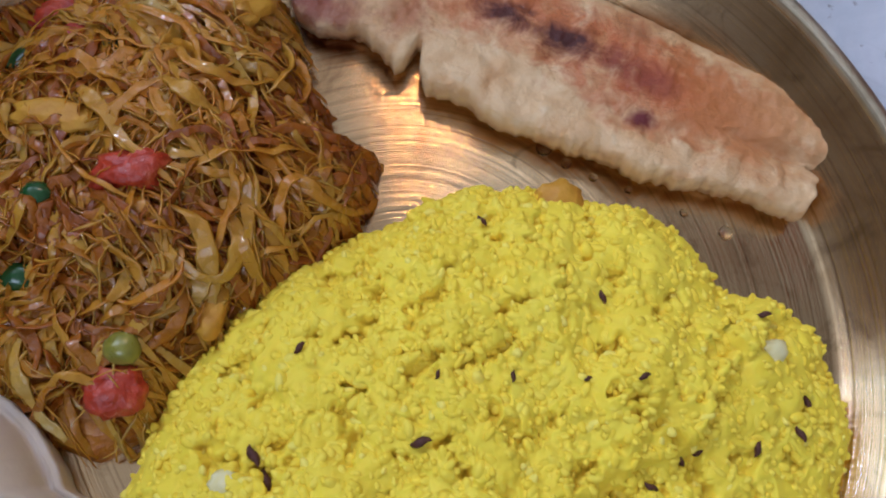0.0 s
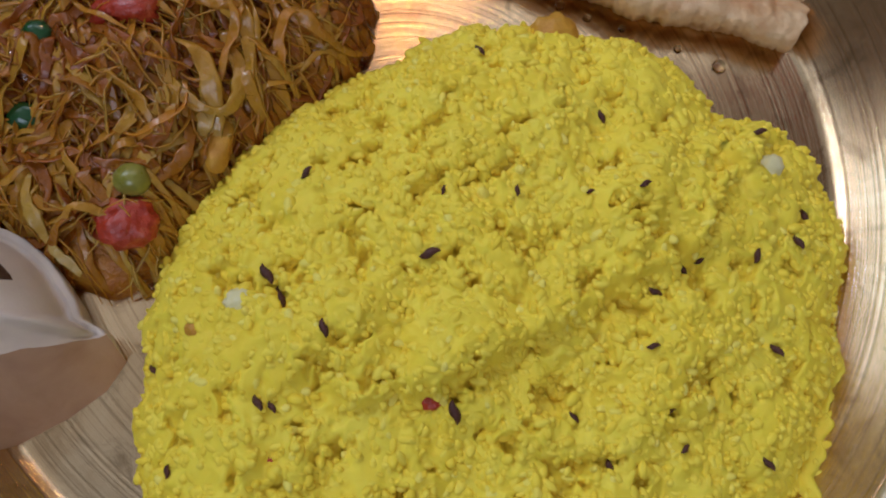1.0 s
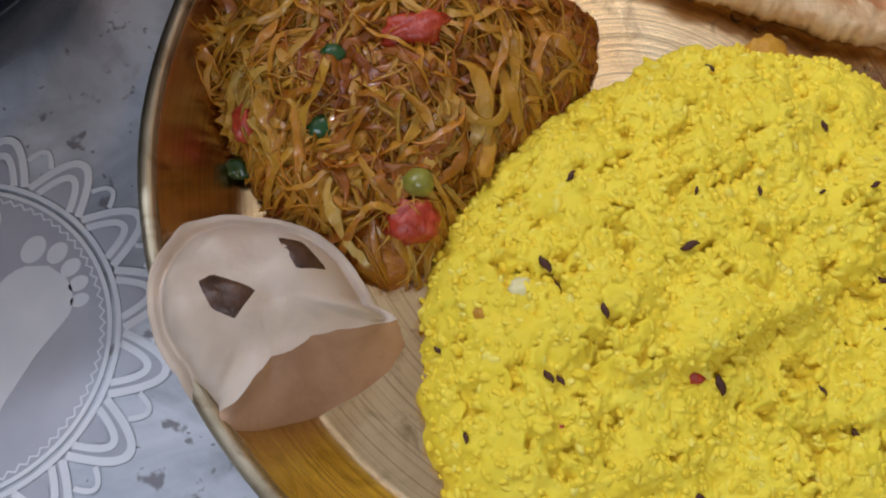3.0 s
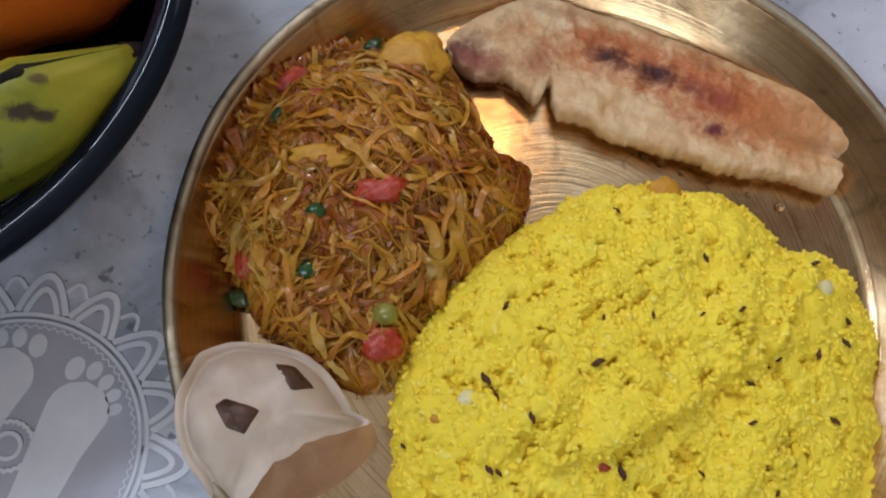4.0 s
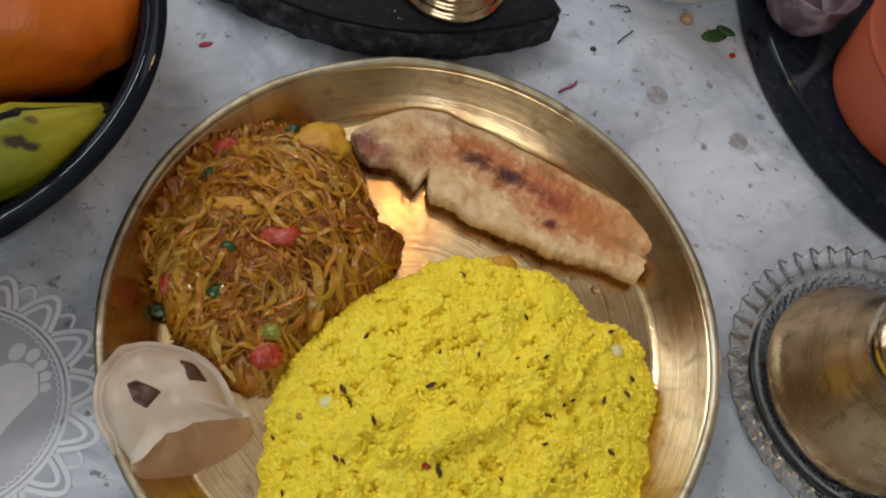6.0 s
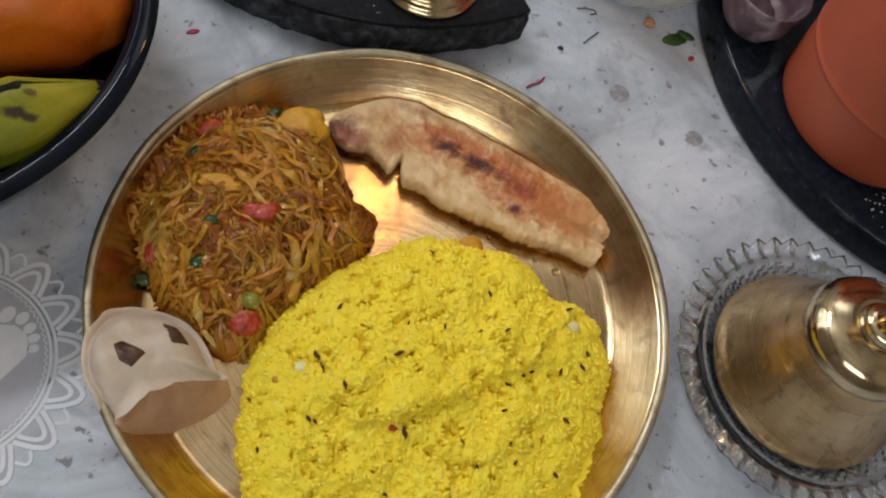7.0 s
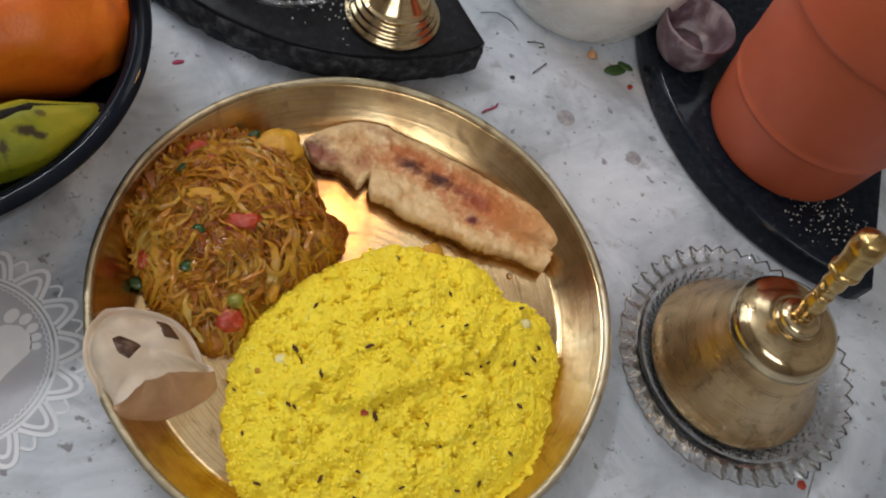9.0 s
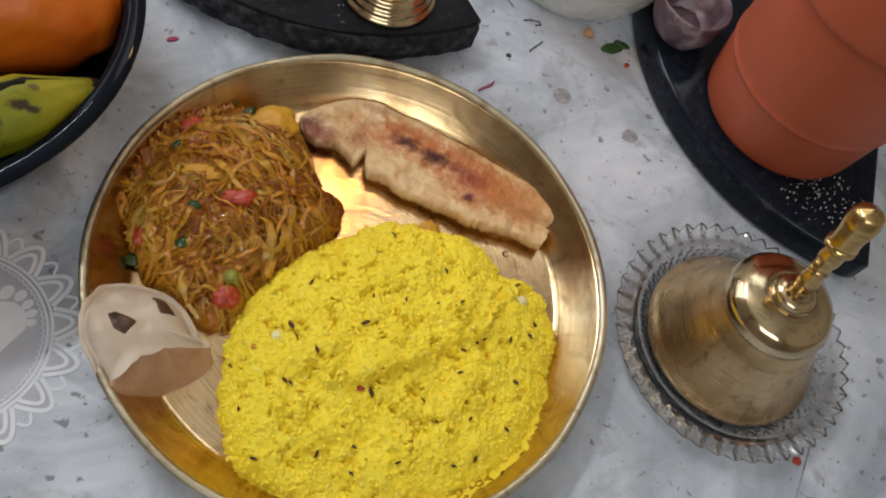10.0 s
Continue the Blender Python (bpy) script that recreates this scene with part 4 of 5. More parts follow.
bm, face_bm = bmesh.new(), bmesh.new()
rings = []
SN2 = 180
angles = [A_LEFT + (A_RIGHT - A_LEFT) * i / 60 for i in range(61)] + [A_RIGHT + (2 * math.pi - (A_RIGHT - A_LEFT)) * i / 120 for i in range(1, 120)]
for i in range(1, 45):
    t = i / 44
    ring = []
    for a in angles:
        r = s_reach(a) * t * (1 + 0.010 * noise.noise(Vector((7 * math.cos(a), 7 * math.sin(a), 0))))
        u, v = SC[0] + r * math.cos(a), SC[1] + r * math.sin(a)
        ring.append(bm.verts.new((u, v, sweet_height(u, v)[0])))
    rings.append(ring)
mid = bm.verts.new((SC[0], SC[1], sweet_height(*SC)[0]))
for k in range(SN2):
    bm.faces.new((mid, rings[0][k], rings[0][(k + 1) % SN2]))
for lo, hi in zip(rings, rings[1:]):
    for k in range(SN2):
        bm.faces.new((lo[k], hi[k], hi[(k + 1) % SN2], lo[(k + 1) % SN2]))
skirt = [rings[-1]]
for j in range(1, 8):
    ring = []
    for k in range(SN2):
        top = rings[-1][k].co
        f = j / 7
        if k <= 60:
            g = foot_line(k / 60)
            bulge = 0.0016 * math.sin(math.pi * f) * math.sin(math.pi * k / 60)
            u, v = top.x + (g.x - top.x) * f, top.y + (g.y - top.y) * f - bulge
        else:
            side = math.sin(math.pi * (k - 60) / 120)
            shrink = 1 - 0.10 * f * f * side + 0.012 * math.sin(math.pi * f)
            u, v = SC[0] + (top.x - SC[0]) * shrink, SC[1] + (top.y - SC[1]) * shrink
        low = min(sweet_ground(u, v), top.z - 0.003)
        ring.append(bm.verts.new((u, v, top.z + (low - top.z) * f)))
    skirt.append(ring)
for lo, hi in zip(skirt, skirt[1:]):
    for k in range(SN2):
        q = (lo[k], hi[k], hi[(k + 1) % SN2], lo[(k + 1) % SN2])
        if k < 60:
            face_bm.faces.new([face_bm.verts.new(p.co) for p in q])
        else:
            bm.faces.new(q)
heart = bm.verts.new((SC[0], SC[1], 0.0004))
for k in range(SN2):
    bm.faces.new((skirt[-1][k], skirt[-1][(k + 1) % SN2], heart))
bmesh.ops.remove_doubles(face_bm, verts=face_bm.verts, dist=1e-6)
part("body", bm, SWEET, sweet)
part("cut_face", face_bm, SWEET_CUT, sweet, "darker tan smoothly cut face")


def raisin(loc):
    """A flat dark slice pressed into the sweet's top."""
    bm = bmesh.new()
    cu, cv = sum(p[0] for p in loc) / len(loc), sum(p[1] for p in loc) / len(loc)
    dense = []
    for p, q in zip(loc, loc[1:] + loc[:1]):
        dense += [(p[0] + (q[0] - p[0]) * f, p[1] + (q[1] - p[1]) * f) for f in (0.05, 0.3, 0.6, 0.85)]
    levels = []
    for s, dz in ((0.02, 0.0004), (0.3, 0.0003), (0.6, 0.0003), (0.93, 0.0002), (1.0, -0.0006)):
        levels.append([bm.verts.new((cu + (u - cu) * s, cv + (v - cv) * s, sweet_height(cu + (u - cu) * s, cv + (v - cv) * s)[0] + dz + 0.0003 * noise.noise(Vector((u * 500, s * 9, v * 500))))) for u, v in dense])
    bm.faces.new(levels[0])
    for lo, hi in zip(levels, levels[1:]):
        for k in range(len(dense)):
            bm.faces.new((lo[k], hi[k], hi[(k + 1) % len(dense)], lo[(k + 1) % len(dense)]))
    part("raisin_slice", bm, RAISIN, sweet, "dark brown wrinkled raisin slice")


raisin([(-0.0182, 0.0262), (-0.0147, 0.0274), (-0.0056, 0.0203), (-0.0122, 0.0143), (-0.0168, 0.0180)])
raisin([(0.0018, 0.0336), (0.0076, 0.0308), (0.0116, 0.0214), (0.0043, 0.0223)])

# ---- enamel bowl with fruit ----
BC = (-0.2310, 0.1185)
bowl = thing("fruit_bowl", pose(BC[0], BC[1], 0), "black enamelled round bowl with glossy rolled rim", "bowl")
part("shell", lathe(rounded([(0.0, 0.012), (0.070, 0.012), (0.092, 0.026), (0.108, 0.052), (0.1130, 0.0690), (0.1185, 0.0690), (0.1150, 0.054), (0.099, 0.022), (0.078, 0.004), (0.060, 0.0), (0.0, 0.0)], 4), 128, None, False, False), ENAMEL, bowl)
lipc = [(0.1172 + 0.0052 * math.cos(b), 0.0690 + 0.0034 * math.sin(b)) for b in [2 * math.pi * i / 16 for i in range(17)]]
part("rim", lathe(lipc, 128, None, False, False), ENAMEL, bowl)

papaya = part("papaya", blob(0.082, 0.049, 0.048, 0.09, 1.3, 3.0, 5), PAPAYA)
for v in papaya.data.vertices:
    t = v.co.x / 0.082
    if t > 0.35:
        crease = 0.075 * math.exp(-((t - 0.80 - 0.06 * v.co.z / 0.05) / 0.055) ** 2)
        swell = 0.15 * smooth01(0.35, 0.8, t) - crease
        v.co.y *= 1 + swell
        v.co.z *= 1 + swell
papaya.matrix_world = pose(-0.2075, 0.1390, 0.0635, 0, 0, 28)
part("stem_scar", blob(0.006, 0.009, 0.009, 0.4, 2.0, 6.0, 3), POTATO, papaya, "puckered orange stem scar", at=pose(0.078, 0.010, 0.022))
tagged(papaya, "ripe orange papaya lying in black enamel bowl", "papaya")


def banana(name, place, label):
    root = thing(name, place, label, "banana")
    pts, rad = [], []
    for i in range(23):
        t = i / 22
        pts.append(Vector((-0.12 * t, -0.017 * math.sin(math.pi * t * 0.8), 0.006 * math.sin(math.pi * t))))
        rad.append(0.0160 * min(1.0, (0.25 + 3.2 * t) if t < 0.24 else 1.0) * (1.0 if t < 0.8 else 1 - 0.75 * ((t - 0.8) / 0.2) ** 1.5))
    bm = bmesh.new()
    tube(bm, pts, rad, 30, 1.0)
    for i, (p, r) in enumerate(zip(pts, rad)):
        for v in list(bm.verts)[i * 30:(i + 1) * 30]:
            b = math.atan2(v.co.z - p.z, v.co.y - p.y)
            f = 0.92 + 0.15 * abs(math.cos(2.5 * (b - 1.42))) ** 1.6
            v.co.y, v.co.z = p.y + (v.co.y - p.y) * f, p.z + (v.co.z - p.z) * f
    part("skin", bm, BANANA, root)
    bm = bmesh.new()
    strips = []
    for i in range(0, 17):
        p, r = pts[i], rad[i] * 1.075
        half = (0.05 + 0.15 * smooth01(0, 9, i)) * (1 + 0.5 * noise.noise(Vector((i * 0.9, 0.3, 4.2))))
        strips.append([bm.verts.new((p.x, p.y + math.cos(b) * rr, p.z + math.sin(b) * rr)) for b, rr in
                       ((1.42 + half * q, r * (1 + 0.035 * (1 - q * q)) - (0.0008 if abs(q) == 1 else 0.0)) for q in (-1, -0.5, 0, 0.5, 1))])
    for lo, hi in zip(strips, strips[1:]):
        for k in range(4):
            bm.faces.new((lo[k], hi[k], hi[k + 1], lo[k + 1]))
    part("dark_ridge", bm, BANANA_DARK, root, "blackened ridge of the skin")
    bm = bmesh.new()
    tube(bm, [pts[0] + Vector((0.004, 0.001, 0.0)), pts[0] + Vector((-0.001, 0, 0)), pts[1]], [0.0022, 0.0048, 0.004], 8)
    part("tip", bm, BANANA_DARK, root, "black dried tip")
    return root


banana("banana", pose(-0.1210, 0.1150, 0.0680, 0, 0, 38), "yellow green banana with black marks in enamel bowl")

# ---- half-round granite slabs ----
def half_disc(r, n=48, round_=0.012):
    pts = [(r * math.cos(a), r * math.sin(a)) for a in [math.pi + math.pi * i / n for i in range(n + 1)]]
    return [(-r + 0.002, 0.006)] + pts + [(r - 0.002, 0.006)]


slab = thing("stone_slab", pose(-0.0900, 0.4080, 0, 0, 0, -45), "dull black half-round granite slab with rough broken edge", "slab", "half-round slabs")
part("top", slab_of(half_disc(0.1785), 0.004, 0.0255, 0.0012), GRANITE_MATT, slab)
bm = bmesh.new()
outer = []
for i in range(241):
    a = math.pi - 0.02 + (math.pi + 0.04) * i / 240
    col = []
    for j in range(9):
        f = j / 8
        jag = 0.0016 * noise.fractal(Vector((a * 16, f * 2.5, 0.37)), 0.8, 2.1, 5) - 0.0020 * (2 * f - 1) ** 4
        r = 0.1802 + jag - (0.0035 if j in (0, 8) else 0)
        col.append(bm.verts.new((r * math.cos(a), r * math.sin(a), 0.0002 + 0.0250 * f)))
    outer.append(col)
for lo, hi in zip(outer, outer[1:]):
    for j in range(8):
        bm.faces.new((lo[j], hi[j], hi[j + 1], lo[j + 1]))
part("broken_edge", bm, GRANITE_ROUGH, slab, "rough grey broken stone edge")

slab2 = thing("stone_slab", pose(0.3120, 0.4030, 0, 0, 0, -92), "polished black half-round granite slab with bevelled edge", "slab", "half-round slabs")
part("top", slab_of(half_disc(0.1800), 0.0, 0.0235, 0.0045, 4), GRANITE, slab2)

# ---- brass lamp on the slab ----
lamp = thing("oil_lamp", pose(-0.0205, 0.2800, 0.0255), "brass oil lamp with stepped round foot on slab", "lamp")
part("foot", lathe(rounded([(0.0, 0.0), (0.0295, 0.0), (0.0298, 0.0035), (0.0270, 0.0055), (0.0272, 0.0075), (0.0245, 0.0095), (0.0246, 0.0115), (0.0218, 0.0135), (0.0216, 0.0155), (0.0190, 0.0165), (0.0120, 0.0240), (0.0075, 0.0300), (0.0, 0.0310)], 3, 0.3), 96, None, False, False), BRASS_SHINE, lamp)
part("stem", lathe(rounded([(0.0, 0.0295), (0.0095, 0.0300), (0.0100, 0.0325), (0.0075, 0.0345), (0.0082, 0.0370), (0.0062, 0.0390), (0.0068, 0.0415), (0.0050, 0.0440), (0.0050, 0.100), (0.0090, 0.108), (0.0050, 0.116), (0.0050, 0.128), (0.0, 0.129)], 3, 0.3), 64, None, False, False), BRASS_SHINE, lamp)
part("oil_dish", lathe([(0.0, 0.128), (0.008, 0.129), (0.017, 0.134), (0.020, 0.141), (0.0188, 0.141), (0.015, 0.136), (0.006, 0.132), (0.0, 0.132)], 64, None, False, False), BRASS_SHINE, lamp)
part("wick", lathe([(0.0, 0.131), (0.0018, 0.132), (0.0018, 0.163), (0.0, 0.164)], 12, None, False, False), CERAMIC, lamp, "white cotton wick")
part("flame", lathe([(0.0, 0.160), (0.0040, 0.165), (0.0066, 0.175), (0.0060, 0.187), (0.0034, 0.199), (0.0010, 0.208), (0.0, 0.210)], 24, None, False, False), FLAME, lamp, "small burning flame")


# ---- pressed glass ----
def glass_dish(root, r, h, teeth):
    """Scalloped pressed-glass dish with faceted flutes."""
    prof = [(0.0, 0.0040), (r * 0.62, 0.0040), (r * 0.66, 0.0046), (r * 0.695, h * 0.42), (r * 0.725, h * 0.52), (r * 0.755, h * 0.62), (r * 0.785, h * 0.70), (r * 0.80, h * 0.84), (r * 0.825, h * 0.90), (r * 0.85, h * 0.84), (r * 0.86, h * 0.72), (r * 0.90, h * 0.64), (r * 0.945, h * 0.68), (r, h * 0.76),
            (r * 0.995, h * 0.58), (r * 0.93, h * 0.44), (r * 0.86, h * 0.36), (r * 0.78, h * 0.16), (r * 0.72, 0.0), (r * 0.60, 0.0), (0.0, 0.0008)]

    def cut(a, i, rr, z):
        turns = a * teeth / (2 * math.pi)
        saw = abs((turns % 1.0) * 2 - 1)
        gem = abs(((turns * 1.25 + 0.5 * i) % 1.0) * 2 - 1) - 0.5
        if i in (13, 14):
            return rr * (0.968 + 0.036 * saw), z + 0.0026 * (saw - 0.5)
        if i in (11, 12):
            return rr, z + 0.0032 * (abs(((turns + 0.5 * i) % 1.0) * 2 - 1) - 0.5)
        if i in (2, 3, 4, 5, 6):
            return rr * (1 + 0.012 * gem), z + 0.0052 * gem
        if i in (15, 16):
            return rr, z + 0.0012 * (saw - 0.5)
        return rr, z

    part("dish", lathe(prof, teeth * 8, cut, False, False), GLASS, root, smooth=False)
    bead = [(r * 0.50 + 0.0012 * math.cos(b), 0.0048 + 0.0010 * math.sin(b)) for b in [2 * math.pi * i / 8 for i in range(9)]]
    part("inner_ring", lathe(bead, 72, None, False, False), GLASS, root)


gdish = thing("glass_saucer", pose(0.2365, 0.1500, 0), "clear pressed glass saucer with scalloped edge on marble", "saucer", "pressed glass dishes")
glass_dish(gdish, 0.0725, 0.0135, 44)
gdish2 = thing("glass_dish", pose(-0.0985, 0.2950, 0.0255), "clear pressed glass dish with pointed scalloped edge on slab", "dish", "pressed glass dishes")
glass_dish(gdish2, 0.0550, 0.0150, 30)

# ---- hand bell ----
bell = thing("hand_bell", pose(0.2365, 0.1505, 0.0052), "brass hand bell standing mouth down on glass saucer", "bell")
part("body", lathe(rounded([(0.0465, 0.006), (0.0505, 0.0), (0.0518, 0.0015), (0.0510, 0.0045), (0.0488, 0.0072), (0.0478, 0.0085), (0.0440, 0.0150), (0.0385, 0.0260), (0.0335, 0.0370), (0.0300, 0.0440), (0.0290, 0.0465)], 3, 0.3), 128, None, False, False), BRASS_BELL, bell)
part("shoulder", lathe(rounded([(0.0285, 0.0462), (0.0300, 0.0470), (0.0302, 0.0490), (0.0295, 0.0535), (0.0262, 0.0585), (0.0205, 0.0615), (0.0140, 0.0626), (0.0125, 0.0624), (0.0, 0.0622)], 3, 0.35), 128, None, False, False), BRASS_SHINE, bell, "polished brass shoulder")
part("collar", lathe(rounded([(0.0, 0.0620), (0.0118, 0.0622), (0.0122, 0.0632), (0.0112, 0.0645), (0.0106, 0.0668), (0.0085, 0.0684), (0.0, 0.0690)], 3, 0.3), 64, None, False, False), BRASS_SHINE, bell)
lean = Matrix.Translation((0, 0, 0.0675)) @ Matrix.Rotation(radians(10), 4, Vector((-0.866, -0.5, 0)))
part("handle", lathe(rounded([(0.0, 0.0), (0.0058, 0.0005), (0.0052, 0.0040), (0.0066, 0.0085), (0.0070, 0.0130), (0.0056, 0.0185), (0.0064, 0.0195), (0.0066, 0.0212), (0.0056, 0.0222), (0.0058, 0.0255), (0.0074, 0.0310), (0.0058, 0.0365), (0.0082, 0.0372), (0.0096, 0.0388), (0.0098, 0.0408), (0.0084, 0.0420), (0.0088, 0.0500), (0.0104, 0.0580), (0.0080, 0.0650), (0.0, 0.0670)], 3, 0.3), 48,
    lambda a, i, r, z: (r * 0.84 * (1 + 0.03 * math.cos(6 * a)), z), False, False), BRASS_GOLD, bell, "turned golden brass handle", at=lean)

# ---- terracotta pot, stone cup, white pot ----
pot = thing("flower_pot", pose(0.2420, 0.3150, 0.0235), "terracotta-coloured plastic flower pot on granite slab", "pot")
part("body", lathe(rounded([(0.0, 0.0), (0.0510, 0.0), (0.0540, 0.003), (0.0570, 0.040), (0.0585, 0.0430), (0.0574, 0.0455), (0.0640, 0.150), (0.0620, 0.150), (0.0550, 0.030), (0.050, 0.004), (0.0, 0.004)], 3, 0.25), 128, None, False, False), PLASTIC, pot)
part("collar", lathe(rounded([(0.0615, 0.118), (0.0705, 0.117), (0.0722, 0.121), (0.0740, 0.158), (0.0725, 0.161), (0.0650, 0.161), (0.0635, 0.122), (0.0615, 0.118)], 3, 0.25), 128, None, False, False), PLASTIC, pot)
part("petals", blob(0.0625, 0.0625, 0.012, 0.25, 5.0, 2.0, 4), SOIL_YELLOW, pot, "yellow petals filling the pot", at=pose(0, 0, 0.152))

cup = thing("stone_cup", pose(0.1620, 0.3450, 0.0235), "small mauve stone cup with whitish bloom on slab", "cup")
part("bowl", lathe(rounded([(0.0, 0.0), (0.0120, 0.0), (0.0175, 0.003), (0.0225, 0.013), (0.0245, 0.030), (0.0230, 0.031), (0.0205, 0.026), (0.0170, 0.013), (0.0100, 0.008), (0.0, 0.007)], 3, 0.3), 64, lambda a, i, r, z: (r * (1 + 0.012 * math.sin(3 * a + i)), z + 0.0006 * math.sin(2 * a)), False, False), CUP_STONE, cup)

part("ash", blob(0.0125, 0.0125, 0.003, 0.3, 3.0, 4.0, 3), CUP_STONE, cup, "grey ash left in the cup", at=pose(0, 0, 0.0095))
part("ember_crumb", blob(0.0022, 0.0016, 0.0014, 0.4, 3.0, 1.0, 2), CRUMB, cup, "burnt orange crumb", at=pose(-0.001, -0.015, 0.0150))

wpot = thing("ceramic_pot", pose(0.0860, 0.3990, 0) @ Matrix.Diagonal((1.12, 1.12, 1.12, 1)), "white glazed ceramic pot with embossed leaf band", "pot")
part("body", lathe(rounded([(0.0, 0.0), (0.050, 0.0), (0.0530, 0.004), (0.0600, 0.020), (0.0660, 0.040), (0.0665, 0.052), (0.0625, 0.056), (0.0590, 0.058), (0.0580, 0.054), (0.0560, 0.030), (0.045, 0.010), (0.0, 0.008)], 3, 0.3), 96, None, False, False), CERAMIC, wpot)
leaf_bm = bmesh.new()
tube(leaf_bm, [Vector((t * 0.010, 0.0015 * math.sin(2 * t), 0)) for t in (-1, -0.5, 0, 0.5, 1)], [0.0005, 0.0022, 0.0028, 0.0020, 0.0004], 8, 0.5)
LEAF_MESH = finish(leaf_bm, "embossed_leaf", CERAMIC)
for i in range(20):
    a = 2 * math.pi * i / 20
    ob = new("embossed_leaf", LEAF_MESH)
    ob.parent = wpot
    ob.matrix_local = pose(0.0615 * math.cos(a), 0.0615 * math.sin(a), 0.0562, 0, 0, math.degrees(a) + 65)

# ---- printed floor pattern with footprints ----
MC = (-0.1405, 0.0015)
mandala = thing("floor_sticker", pose(MC[0], MC[1], 0), "round grey and white printed sticker with footprints", "sticker")


def annulus(r0, r1, z, n=128, zig=0.0, count=0):
    bm = bmesh.new()
    inner, outer, top = [], [], []
    for k in range(n):
        a = 2 * math.pi * k / n
        s = zig * (abs(((a * count / (2 * math.pi)) % 1) * 2 - 1) - 0.5)
        inner.append(bm.verts.new(((r0 + s) * math.cos(a), (r0 + s) * math.sin(a), z)))
        outer.append(bm.verts.new(((r1 + s) * math.cos(a), (r1 + s) * math.sin(a), z)))
    for k in range(n):
        bm.faces.new((inner[k], outer[k], outer[(k + 1) % n], inner[(k + 1) % n]))
    return bm


def flat_blob(bm, x, y, rx, ry, turn, z, n=24, pinch=0.0):
    c, s = math.cos(turn), math.sin(turn)
    vs = []
    for k in range(n):
        a = 2 * math.pi * k / n
        u, v = rx * math.cos(a), ry * math.sin(a) * (1 + pinch * math.cos(a))
        vs.append(bm.verts.new((x + u * c - v * s, y + u * s + v * c, z)))
    bm.faces.new(vs)


part("disc", annulus(0.0002, 0.0412, 0.0003), PRINT_GREY, mandala, "grey printed disc")
part("ring", annulus(0.0412, 0.0424, 0.0005), PRINT, mandala)
part("ring", annulus(0.0396, 0.0402, 0.0005, 480, 0.0012, 80), PRINT, mandala)
part("ring", annulus(0.0434, 0.0448, 0.0005), PRINT, mandala)


def petal_loop(r0, length, half, width, z):
    """An outlined pointed petal, pointing along +x."""
    bm = bmesh.new()
    prev = None
    for i in range(25):
        t = -1 + 2 * i / 24
        x, y = r0 + length * (1 - abs(t) ** 2.2), half * t
        nx, ny = 1.0, 1.3 * t * half / length * 4
        d = math.hypot(nx, ny)
        p = (bm.verts.new((x, y, z)), bm.verts.new((x - width * nx / d, y - width * ny / d * 0.9, z)))
        if prev:
            bm.faces.new((prev[0], p[0], p[1], prev[1]))
        prev = p
    return bm


outer_petal = finish(petal_loop(0.0450, 0.0140, 0.0092, 0.0023, 0.0005), "petal", PRINT, False)
inner_petal = finish(petal_loop(0.0448, 0.0092, 0.0062, 0.0021, 0.0006), "petal", PRINT, False)
tip_petal = finish(petal_loop(0.0530, 0.0046, 0.0042, 0.0016, 0.0005), "petal", PRINT, False)
fill_bm = bmesh.new()
flat_blob(fill_bm, 0.0482, 0, 0.0030, 0.0020, 0, 0.0006)
core_petal = finish(fill_bm, "petal", PRINT_GREY, False)
back_bm = bmesh.new()
rim_line = [(0.0450 + 0.0124 * (1 - abs(t) ** 2.2), 0.0080 * t) for t in [-1 + i / 8 for i in range(17)]]
back_bm.faces.new([back_bm.verts.new((x, y, 0.0003)) for x, y in rim_line])
back_petal = finish(back_bm, "petal", PRINT_GREY, False)
for i in range(16):
    for me, off in ((back_petal, 0), (outer_petal, 0), (inner_petal, 0), (core_petal, 0), (tip_petal, 0.5)):
        ob = new("petal", me)
        ob.parent = mandala
        ob.matrix_local = pose(0, 0, 0, 0, 0, 360 * (i + off + 0.35) / 16)
part("rosette", annulus(0.0072, 0.0086, 0.0009, 180, 0.0008, 24), PRINT, mandala)
part("rosette", annulus(0.0034, 0.0048, 0.0009), PRINT, mandala)


def footprint(balls, toes):
    """A sole outlined from ball to heel, and its toes."""
    ys = [b[1] for b in balls][::-1]
    xs, ws = [b[0] for b in balls][::-1], [b[2] for b in balls][::-1]
    right, left = [], []
    y0, y1 = balls[-1][1] - balls[-1][3], balls[0][1] + balls[0][3]
    for i in range(33):
        y = y0 + (y1 - y0) * i / 32
        w = float(np.interp(y, ys, ws))
        if y > ys[-1]:
            w *= math.sqrt(max(0.0, 1 - ((y - ys[-1]) / balls[0][3]) ** 2))
        if y < ys[0]:
            w *= math.sqrt(max(0.0, 1 - ((ys[0] - y) / balls[-1][3]) ** 2))
        x = float(np.interp(y, ys, xs))
        right.append((x + max(w, 0.0002), y))
        left.append((x - max(w, 0.0002), y))
    bm = bmesh.new()
    bm.faces.new([bm.verts.new((x, y, 0.0005)) for x, y in right + left[::-1]])
    ob = part("footprint", bm, PRINT, mandala, smooth=False)
    for x, y, s, turn in toes:
        toe = bmesh.new()
        flat_blob(toe, x, y, s * 0.85, s * 1.15, radians(turn), 0.0005)
        part("toe_print", toe, PRINT, ob, smooth=False)


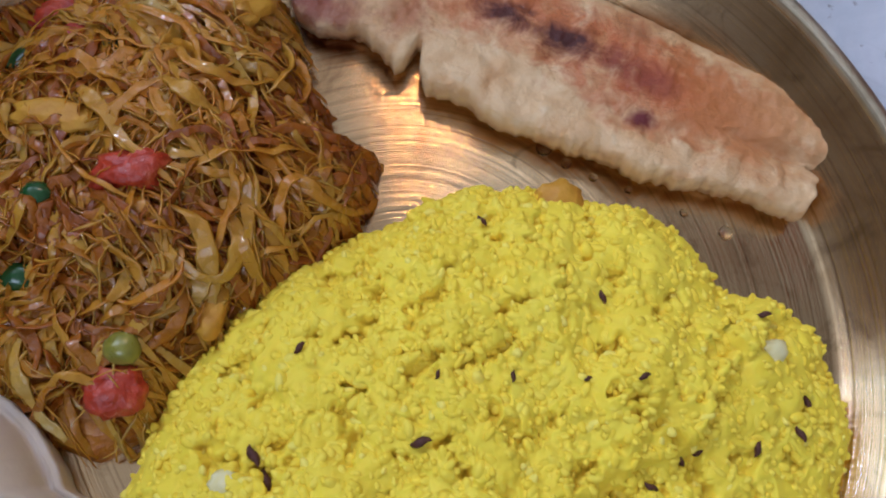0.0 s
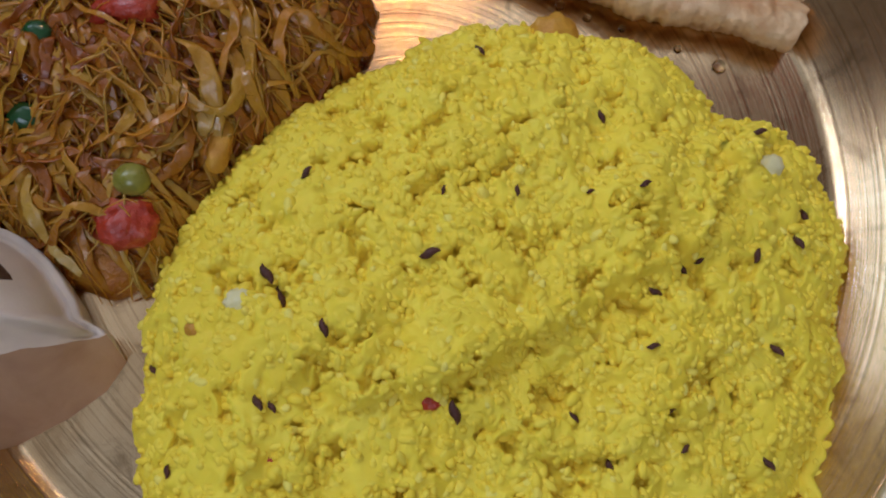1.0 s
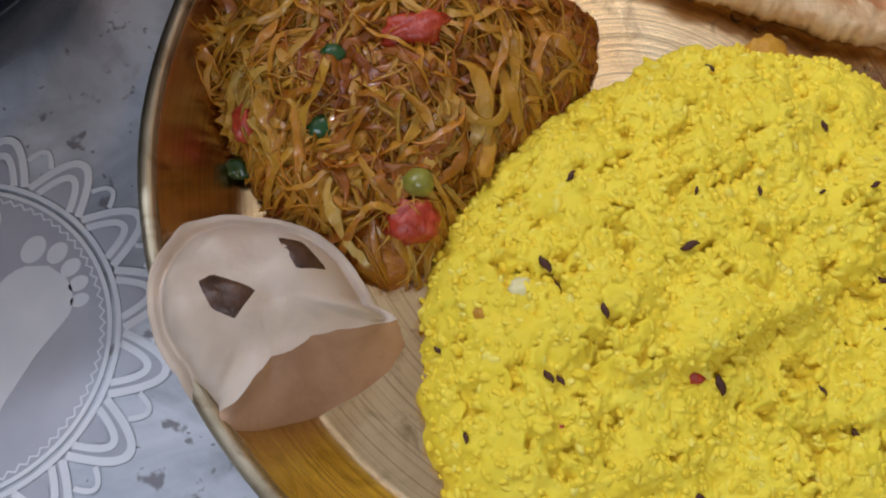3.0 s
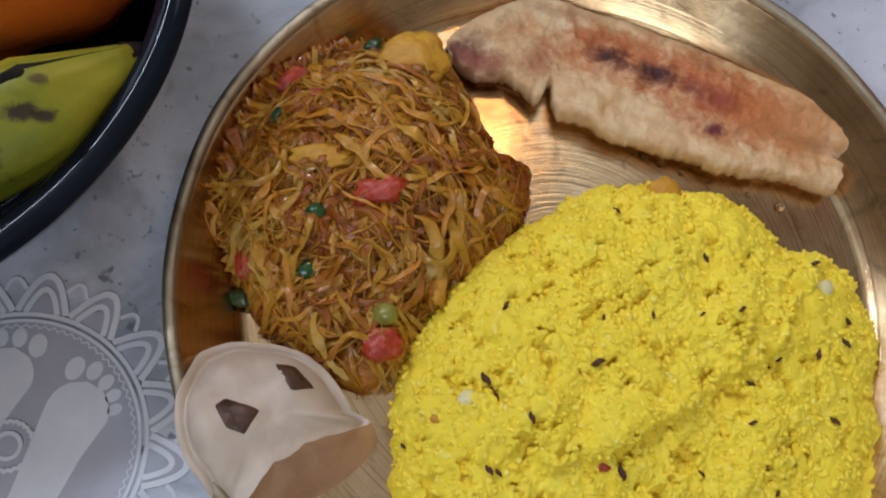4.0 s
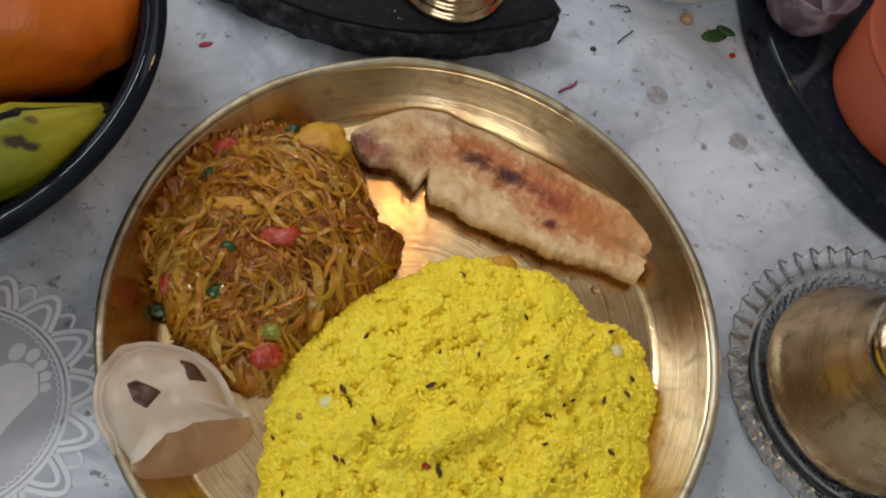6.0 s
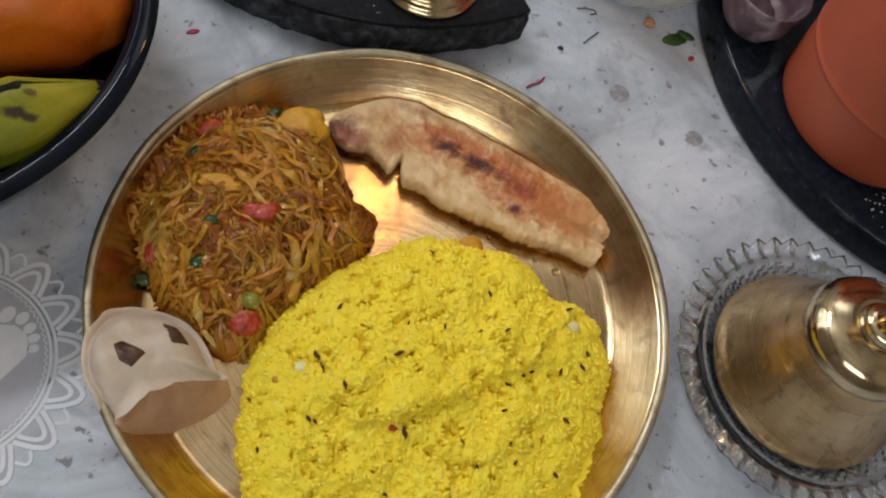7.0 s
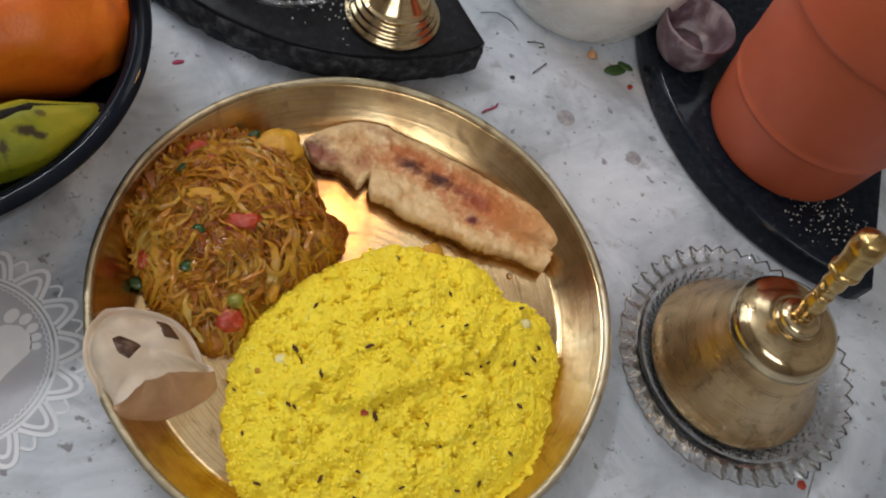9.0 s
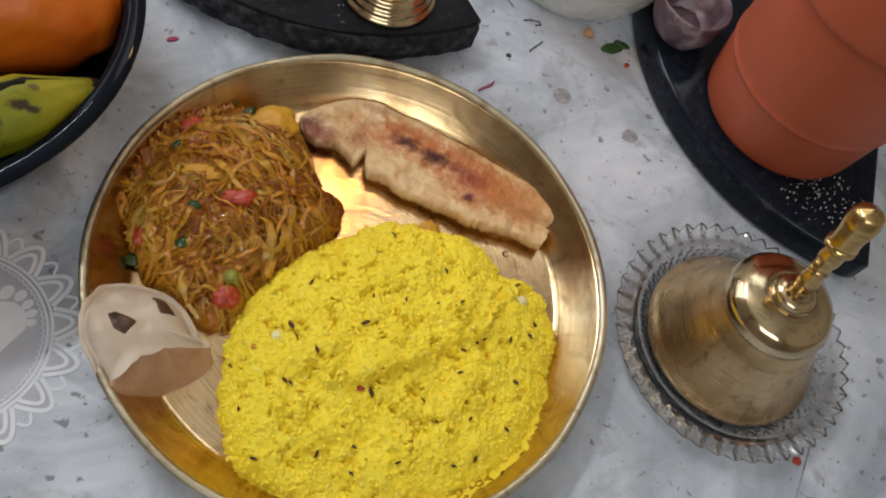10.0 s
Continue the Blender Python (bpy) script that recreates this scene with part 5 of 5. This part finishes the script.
footprint([(0.0172, 0.0150, 0.0106, 0.0110), (0.0150, 0.0020, 0.0086, 0.0140), (0.0136, -0.0120, 0.0074, 0.0150), (0.0130, -0.0240, 0.0076, 0.0085)],
          [(0.0115, 0.0292, 0.0036, -10), (0.0180, 0.0300, 0.0029, -15), (0.0230, 0.0272, 0.0026, -25), (0.0267, 0.0236, 0.0024, -40), (0.0288, 0.0194, 0.0022, -50)])
footprint([(-0.0100, 0.0205, 0.0098, 0.0105), (-0.0120, 0.0070, 0.0078, 0.0130), (-0.0135, -0.0090, 0.0072, 0.0150), (-0.0140, -0.0220, 0.0076, 0.0085)],
          [(-0.0030, 0.0335, 0.0036, 10), (-0.0098, 0.0345, 0.0029, 10), (-0.0155, 0.0330, 0.0026, 20), (-0.0200, 0.0300, 0.0023, 35), (-0.0228, 0.0260, 0.0021, 45)])

# ---- small things lying about ----
def flake(name, x, y, sx, sy, turn, mt, label, category, z=0.0004, thick=0.0006):
    ob = part(name, blob(sx, sy, thick, 0.25, 1.4, x * 40 + y * 90, 2), mt)
    ob.matrix_world = pose(x, y, z, 0, 0, turn)
    return tagged(ob, label, category)


for x, y, s in ((0.105, 0.2775, 0.0062), (0.1545, 0.2675, 0.0052)):
    ob = part("water_stain", annulus(0.0002, s, 0.0003, 40), STAIN, smooth=False)
    ob.matrix_world = pose(x, y, 0)
    tagged(ob, "grey dried round water stain on marble", "stain", "stains on the marble", "structure")
flake("leaf", 0.1285, 0.3325, 0.0085, 0.0042, 40, LEAF, "small dry dark green leaf on marble", "leaf", 0.0010, 0.0008)
flake("leaf", 0.1345, 0.3385, 0.0060, 0.0026, -5, LEAF, "small dry dark green leaf on marble", "leaf", 0.0016, 0.0008)
flake("crumb", 0.1105, 0.3360, 0.0036, 0.0034, 0, CRUMB, "golden crumb lying on marble floor", "crumb", 0.0022, 0.0030)
flake("petal_bit", 0.1412, 0.3236, 0.0024, 0.0018, 60, TOMATO, "small red petal bit on marble", "petal")
flake("petal_bit", 0.2877, 0.0955, 0.0028, 0.0026, 20, TOMATO, "small dark red petal bit on marble", "petal", 0.0006, 0.0012)
flake("petal_bit", -0.1243, 0.2062, 0.0036, 0.0016, 40, PETAL, "small pink petal bit on marble", "petal")
flake("crumb", 0.0640, 0.2920, 0.0018, 0.0014, 20, THREAD, "tiny dark crumb on marble", "crumb", 0.0006, 0.001)


def thread(pts, r, mt, label):
    bm = bmesh.new()
    tube(bm, [Vector((x, y, 0.0006 + 0.0006 * (i % 2))) for i, (x, y) in enumerate(pts)], [r] * len(pts), 5)
    ob = part("thread", bm, mt)
    tagged(ob, label, "thread", "threads on the marble")


thread([(0.0530, 0.2555), (0.0555, 0.2590), (0.0590, 0.2620), (0.0605, 0.2665)], 0.0006, PETAL, "curled magenta thread lying on marble")
thread([(0.0660, 0.3260), (0.0700, 0.3275), (0.0760, 0.3300), (0.0780, 0.3270), (0.0745, 0.3255)], 0.0004, THREAD, "short dark bent thread on marble")
thread([(0.0760, 0.3020), (0.0775, 0.3050), (0.0800, 0.3100), (0.0825, 0.3140)], 0.0004, THREAD, "short dark bent thread on marble")
thread([(0.0300, 0.3350), (0.0400, 0.3400), (0.0500, 0.3390), (0.0570, 0.3330)], 0.0003, THREAD, "long thin dark hair on marble")


def dust(name, centre, reach, z, count, seed, label):
    """White specks of powder strewn on a slab, as one mesh."""
    rng = random.Random(seed)
    bm = bmesh.new()
    for i in range(count):
        a, r = rng.uniform(0, 6.28), reach * rng.random() ** 0.8
        x, y, s = centre[0] + r * math.cos(a) * 1.4, centre[1] + r * math.sin(a), rng.uniform(0.0002, 0.0007)
        bmesh.ops.create_icosphere(bm, subdivisions=1, radius=s, matrix=Matrix.Translation((x, y, z + s * 0.3)))
    ob = part(name, bm, CERAMIC)
    tagged(ob, label, "powder", kind="stuff")


dust("powder", (0.272, 0.262), 0.024, 0.0236, 160, 5, "white powder specks strewn on black granite slab")
dust("powder", (-0.050, 0.272), 0.030, 0.0256, 60, 6, "white powder specks strewn on dull black slab")
